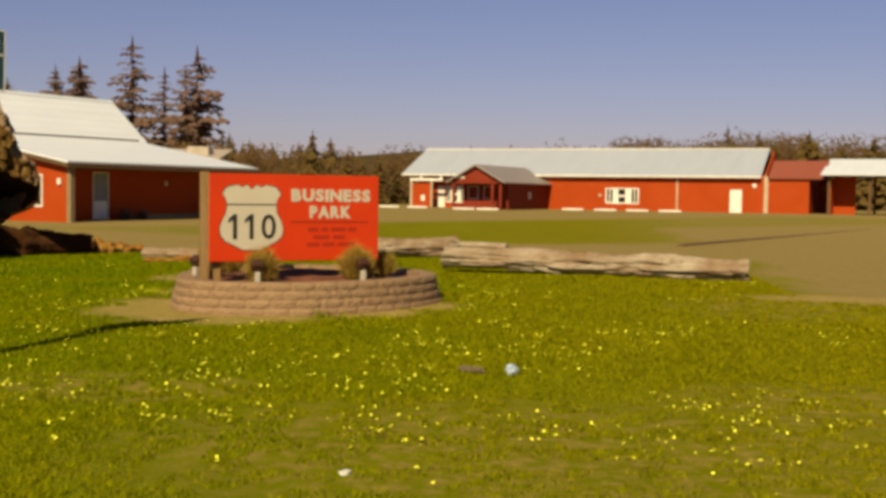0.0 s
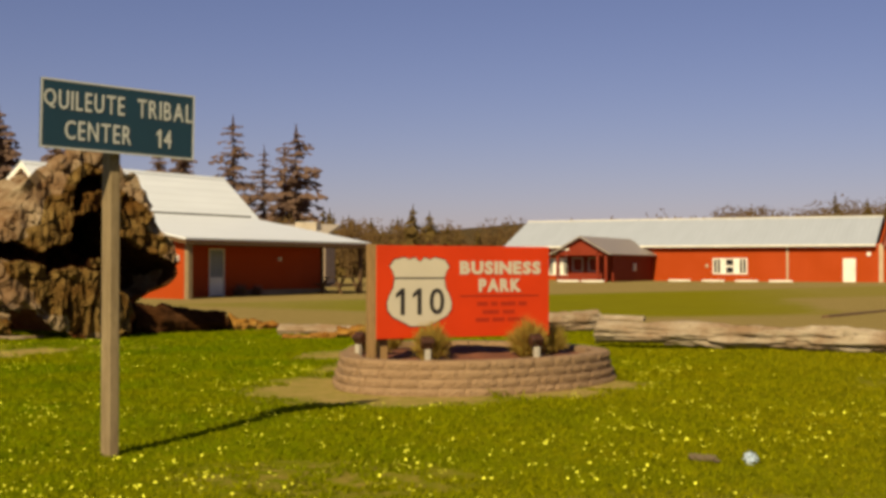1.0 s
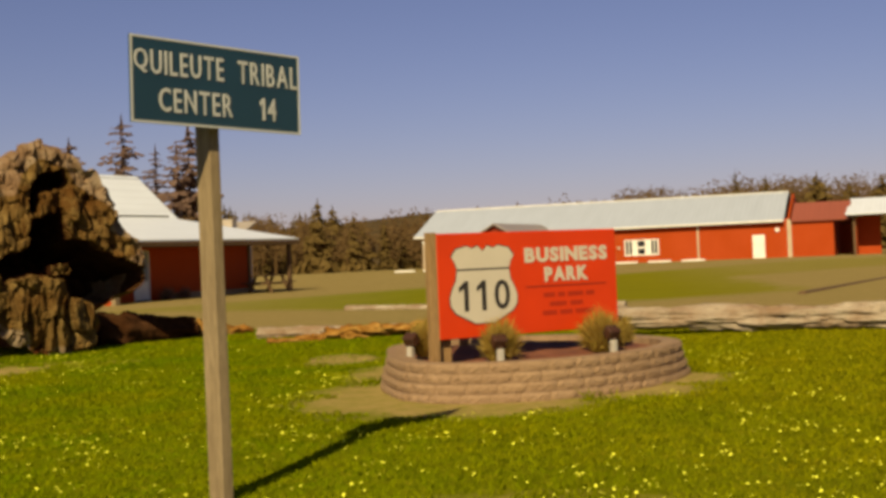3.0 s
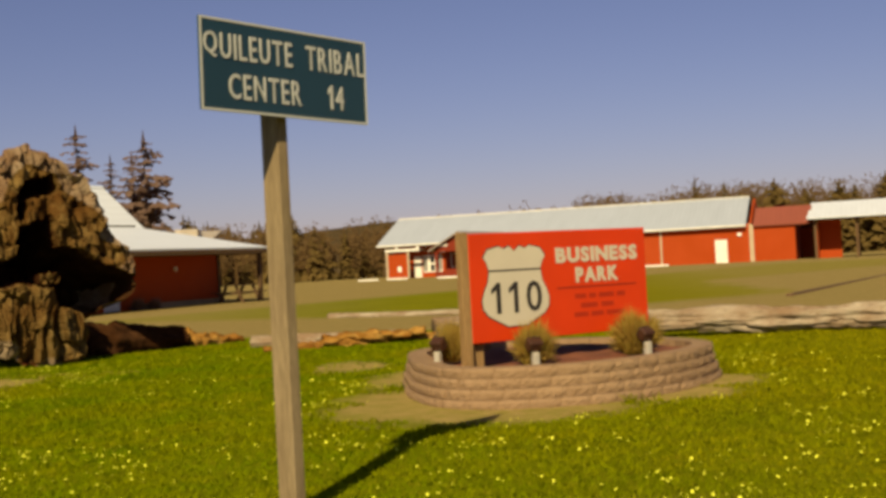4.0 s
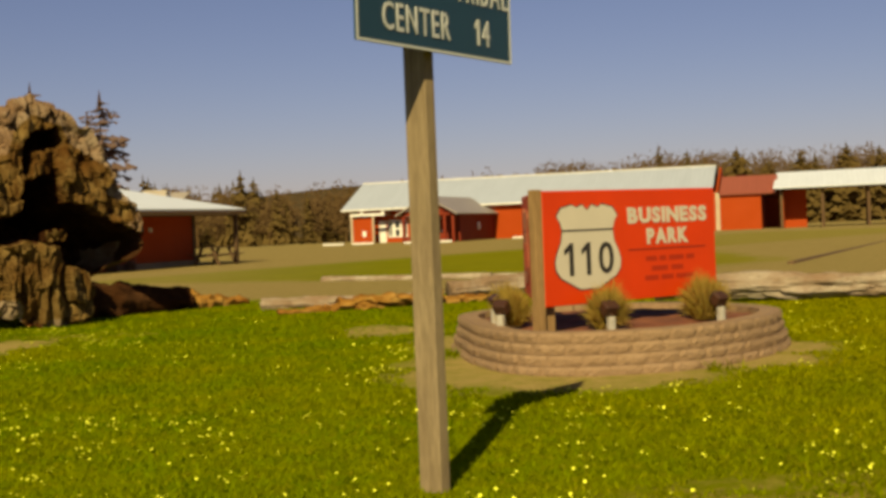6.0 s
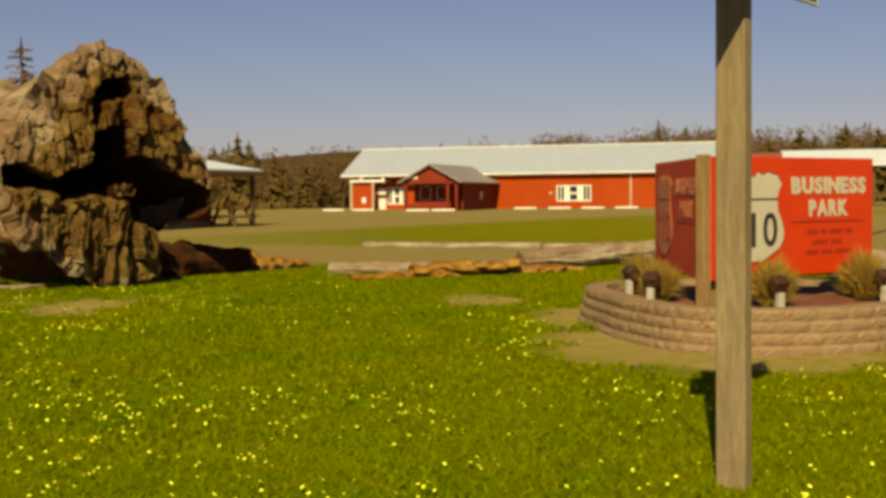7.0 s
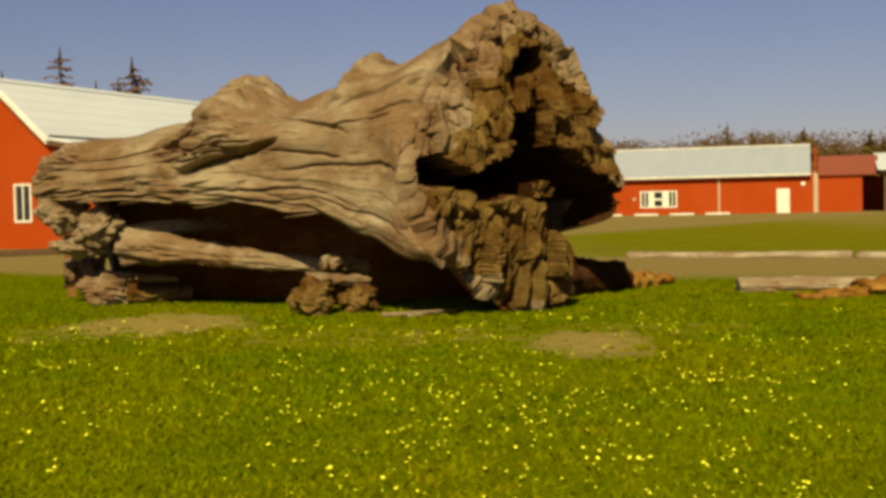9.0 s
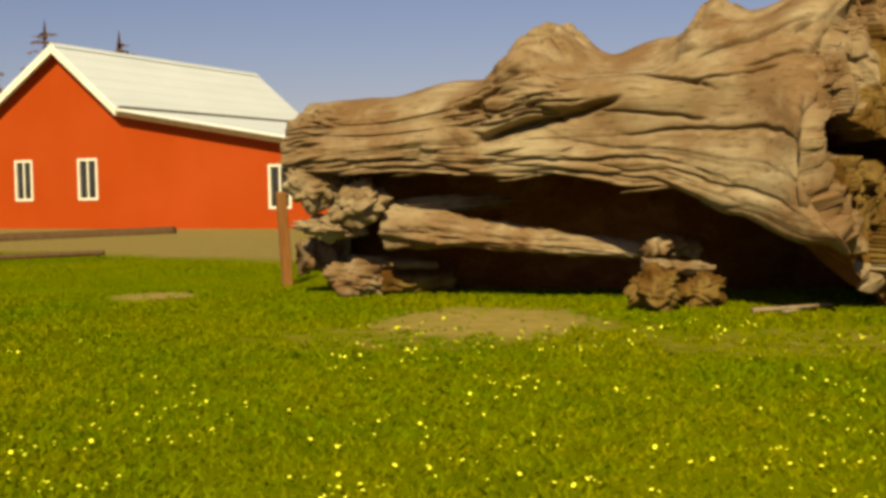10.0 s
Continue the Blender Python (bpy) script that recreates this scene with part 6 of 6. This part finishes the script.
crumpled("litter", -0.37, 6.05, (0.05, 0.032, 0.012), WHITE_PAINT, "flat scrap of white paper in the grass", "litter", 2)
crumpled("flat_stone", 0.29, 10.20, (0.16, 0.10, 0.02), plain("tan_stone", (0.24, 0.18, 0.09), 0.9), "flat tan stone in the grass", "stone", 3)


for x, y, r in ((-14.9, 50.4, 0.5), (-14.4, 51.2, 0.45)):
    ob = make_tuft(pose(x, y, ground_z(x, y) - 0.05, 0, 0, 30), 21, r, 1000, NEEDLES)
    tagged(ob, "low dark shrub beside the porch of the red house", "shrub", "shrubs by the house")


# ---------- grass and flowers ----------
def bare_ground(x, y):
    """True where the lawn is worn away or gives place to the drive."""
    for i, (px, py, rx, ry) in enumerate(PATCHES):
        if i > 4 and noise.noise((x * 9, y * 9, 6.0)) > 0.42:
            continue
        if ((x - px) / rx) ** 2 + ((y - py) / ry) ** 2 < 0.95 + 0.9 * noise.noise((x * 1.6, y * 1.6, 0)) + 0.4 * noise.noise((x * 5, y * 5, 3)):
            return True
    if y + 0.10 * x - 0.7 * max(0.0, -12 - x) > 27.3 + noise.noise((x * 0.5, y * 0.5, 0)):
        return True
    if x - 0.05 * y > 4.3 and y + 0.55 * x > 20.3:
        return True
    d = Vector((x, y, 0)) - PC
    return d.length < (planter_point(math.atan2(d.y, d.x)) - PC).length


def grass_material():
    """Lawn blades: green and olive patches a few metres wide, dry brown tips in places."""
    k = Mat("grass_blades", 0.9, 0.0, 0.0).world_co()
    big, mid = k.noise(0.45, 4, 0.6), k.noise(2.6, 4, 0.6)
    clump, straw = k.noise(6.5, 5, 0.7), k.noise(10.0, 5, 0.75)
    lush = k.mix(k.island(), (0.128, 0.192, 0.001), (0.195, 0.275, 0.002))
    olive = k.mix(k.island(), (0.205, 0.220, 0.001), (0.31, 0.315, 0.002))
    sep = k.n.new("ShaderNodeSeparateXYZ")
    k.l.new(k.co, sep.inputs[0])
    east_dry = k.n.new("ShaderNodeMapRange")
    east_dry.inputs["From Min"].default_value, east_dry.inputs["From Max"].default_value, east_dry.inputs["To Max"].default_value = -6.0, 4.0, 0.75
    k.l.new(sep.outputs["X"], east_dry.inputs["Value"])
    patchy = k.ramp(k.math("ADD", k.math("MULTIPLY", big, 0.65), k.math("MULTIPLY", mid, 0.35)), (0.42, 0.0), (0.60, 1.0))
    col = k.mix(patchy, lush, olive)
    col = k.mix(east_dry.outputs["Result"], col, k.mix(k.island(), (0.235, 0.205, 0.002), (0.40, 0.345, 0.006)))
    # dark tufts and straw-coloured thatch, a hand or two across
    col = k.mix(k.ramp(clump, (0.50, 0.0), (0.68, 0.50)), col, (0.080, 0.098, 0.001))
    col = k.mix(k.ramp(straw, (0.54, 0.0), (0.68, 0.55)), col, (0.40, 0.31, 0.020))
    k.color(col, 0.90)
    through_leaf = k.n.new("ShaderNodeBsdfTranslucent")
    k.l.new(col, through_leaf.inputs["Color"])
    both = k.n.new("ShaderNodeMixShader")
    both.inputs[0].default_value = 0.4
    k.l.new(k.b.outputs[0], both.inputs[1])
    k.l.new(through_leaf.outputs[0], both.inputs[2])
    k.l.new(both.outputs[0], k.n["Material Output"].inputs["Surface"])
    return k.m


GRASS = grass_material()
PETAL = plain("dandelion_petals", (0.86, 0.88, 0.065), 0.9, vary=0.08, spec=0.0, albedo_scale=0.95)


def grass_patch(name, count, y0, y1, blade, label, seed):
    rng = np.random.default_rng(seed)
    verts, faces = [], []
    made = 0
    while made < count:
        y = y0 + (y1 - y0) * rng.random() ** 1.5
        # the lawn in front of the camera's line, from the road's edge back to the drive
        x = rng.uniform(-24 + 0.35 * (20 - y), 9) if y > 8 else rng.uniform(-13 - y, 5)
        if (y < -0.62 * x - 3.0 + 2.2 * noise.noise((x, y, 8.0)) + 2.4 * rng.random() ** 2 and x > -17.5) or y < y0 + 2.5 * rng.random() ** 2:
            continue
        if y < 16 and x < -17.5:
            continue
        made += 1
        if bare_ground(x, y):
            continue
        if any(((x - px) / rx) ** 2 + ((y - py) / ry) ** 2 < 1 for px, py, rx, ry in DRY) and noise.noise((x * 3.2, y * 3.2, 5.0)) > 0.05:
            continue
        patchy = noise.noise((x * 0.6, y * 0.6, 3.0))
        h = blade * (0.6 + 0.9 * rng.random()) * (1 + 0.5 * patchy)
        off = Vector((x, y, 0)) - PC
        if 1.5 < off.length < 3.0:
            out = off.length - (planter_point(math.atan2(off.y, off.x)) - PC).length
            # rank grass along the foot of the planter
            if out < 0.3 and noise.noise((x * 2.2, y * 2.2, 9.0)) > 0.16:
                h *= 2.6
        z = ground_z(x, y) - 0.004
        a = rng.random() * 6.283
        w = 0.006 + 0.0016 * (y - y0) * 0.35
        dx, dy = math.cos(a) * w, math.sin(a) * w
        lx, ly = rng.normal(0, 0.7) * h, rng.normal(0, 0.7) * h
        k = len(verts)
        verts += [(x - dx, y - dy, z), (x + dx, y + dy, z), (x + lx, y + ly, z + h)]
        faces.append((k, k + 1, k + 2))
    me = bpy.data.meshes.new(name)
    me.from_pydata(verts, [], faces)
    me.materials.append(GRASS)
    return tagged(new(name, me), label, "grass", kind="stuff")


grass_patch("grass", 600000, 0.5, 27.0, 0.031, "short green lawn grass with brown tips", 3)
grass_patch("grass", 110000, 27.0, 38.0, 0.040, "short lawn grass towards the red house", 5)


def flower_field(count, seed):
    """Dandelions: a small domed yellow head over the grass, strewn in drifts."""
    rng = np.random.default_rng(seed)
    verts, faces = [], []
    n = 0
    while n < count:
        y = rng.uniform(3.0, 23.0)
        x = rng.uniform(-22, 5.5)
        if y < -0.62 * x + 1.4 and x > -17.5:
            continue
        if y < 15 and x < -17.5:
            continue
        drift = 0.38 + 0.85 * noise.noise((x * 0.32, y * 0.32, 7.0)) + 0.5 * noise.noise((x * 1.3, y * 1.3, 2.0))
        drift += 0.22 if -10 < x < -3 and 5 < y < 13 else -0.13
        drift -= 0.02 * max(0.0, y - 9) if x > -8 else 0.0
        if x > 2.2 or (y > 19 and x > -8):
            drift -= 0.2
        if rng.random() > drift or bare_ground(x, y):
            continue
        # one to four heads stand together
        for head in range(1 + int(2.8 * rng.random() ** 2)):
            n += 1
            r = 0.0092 * rng.uniform(0.6, 1.45)
            fx, fy = (x, y) if head == 0 else (x + rng.normal(0, 0.07), y + rng.normal(0, 0.07))
            z = ground_z(fx, fy) + rng.uniform(0.025, 0.05)
            tx, ty = rng.normal(0, 0.30), rng.normal(-0.2, 0.30)
            k = len(verts)
            verts.append((fx, fy, z + r * 0.45))
            for i in range(7):
                a = i * 0.8976
                ex, ey = math.cos(a) * r, math.sin(a) * r
                verts.append((fx + ex, fy + ey, z - ex * tx - ey * ty))
            faces += [(k, k + 1 + i, k + 1 + (i + 1) % 7) for i in range(7)]
    me = bpy.data.meshes.new("dandelions")
    me.from_pydata(verts, [], faces)
    me.materials.append(PETAL)
    return tagged(new("dandelions", me), "yellow dandelions strewn over the lawn", "flowers", kind="stuff")


flower_field(5200, 8)
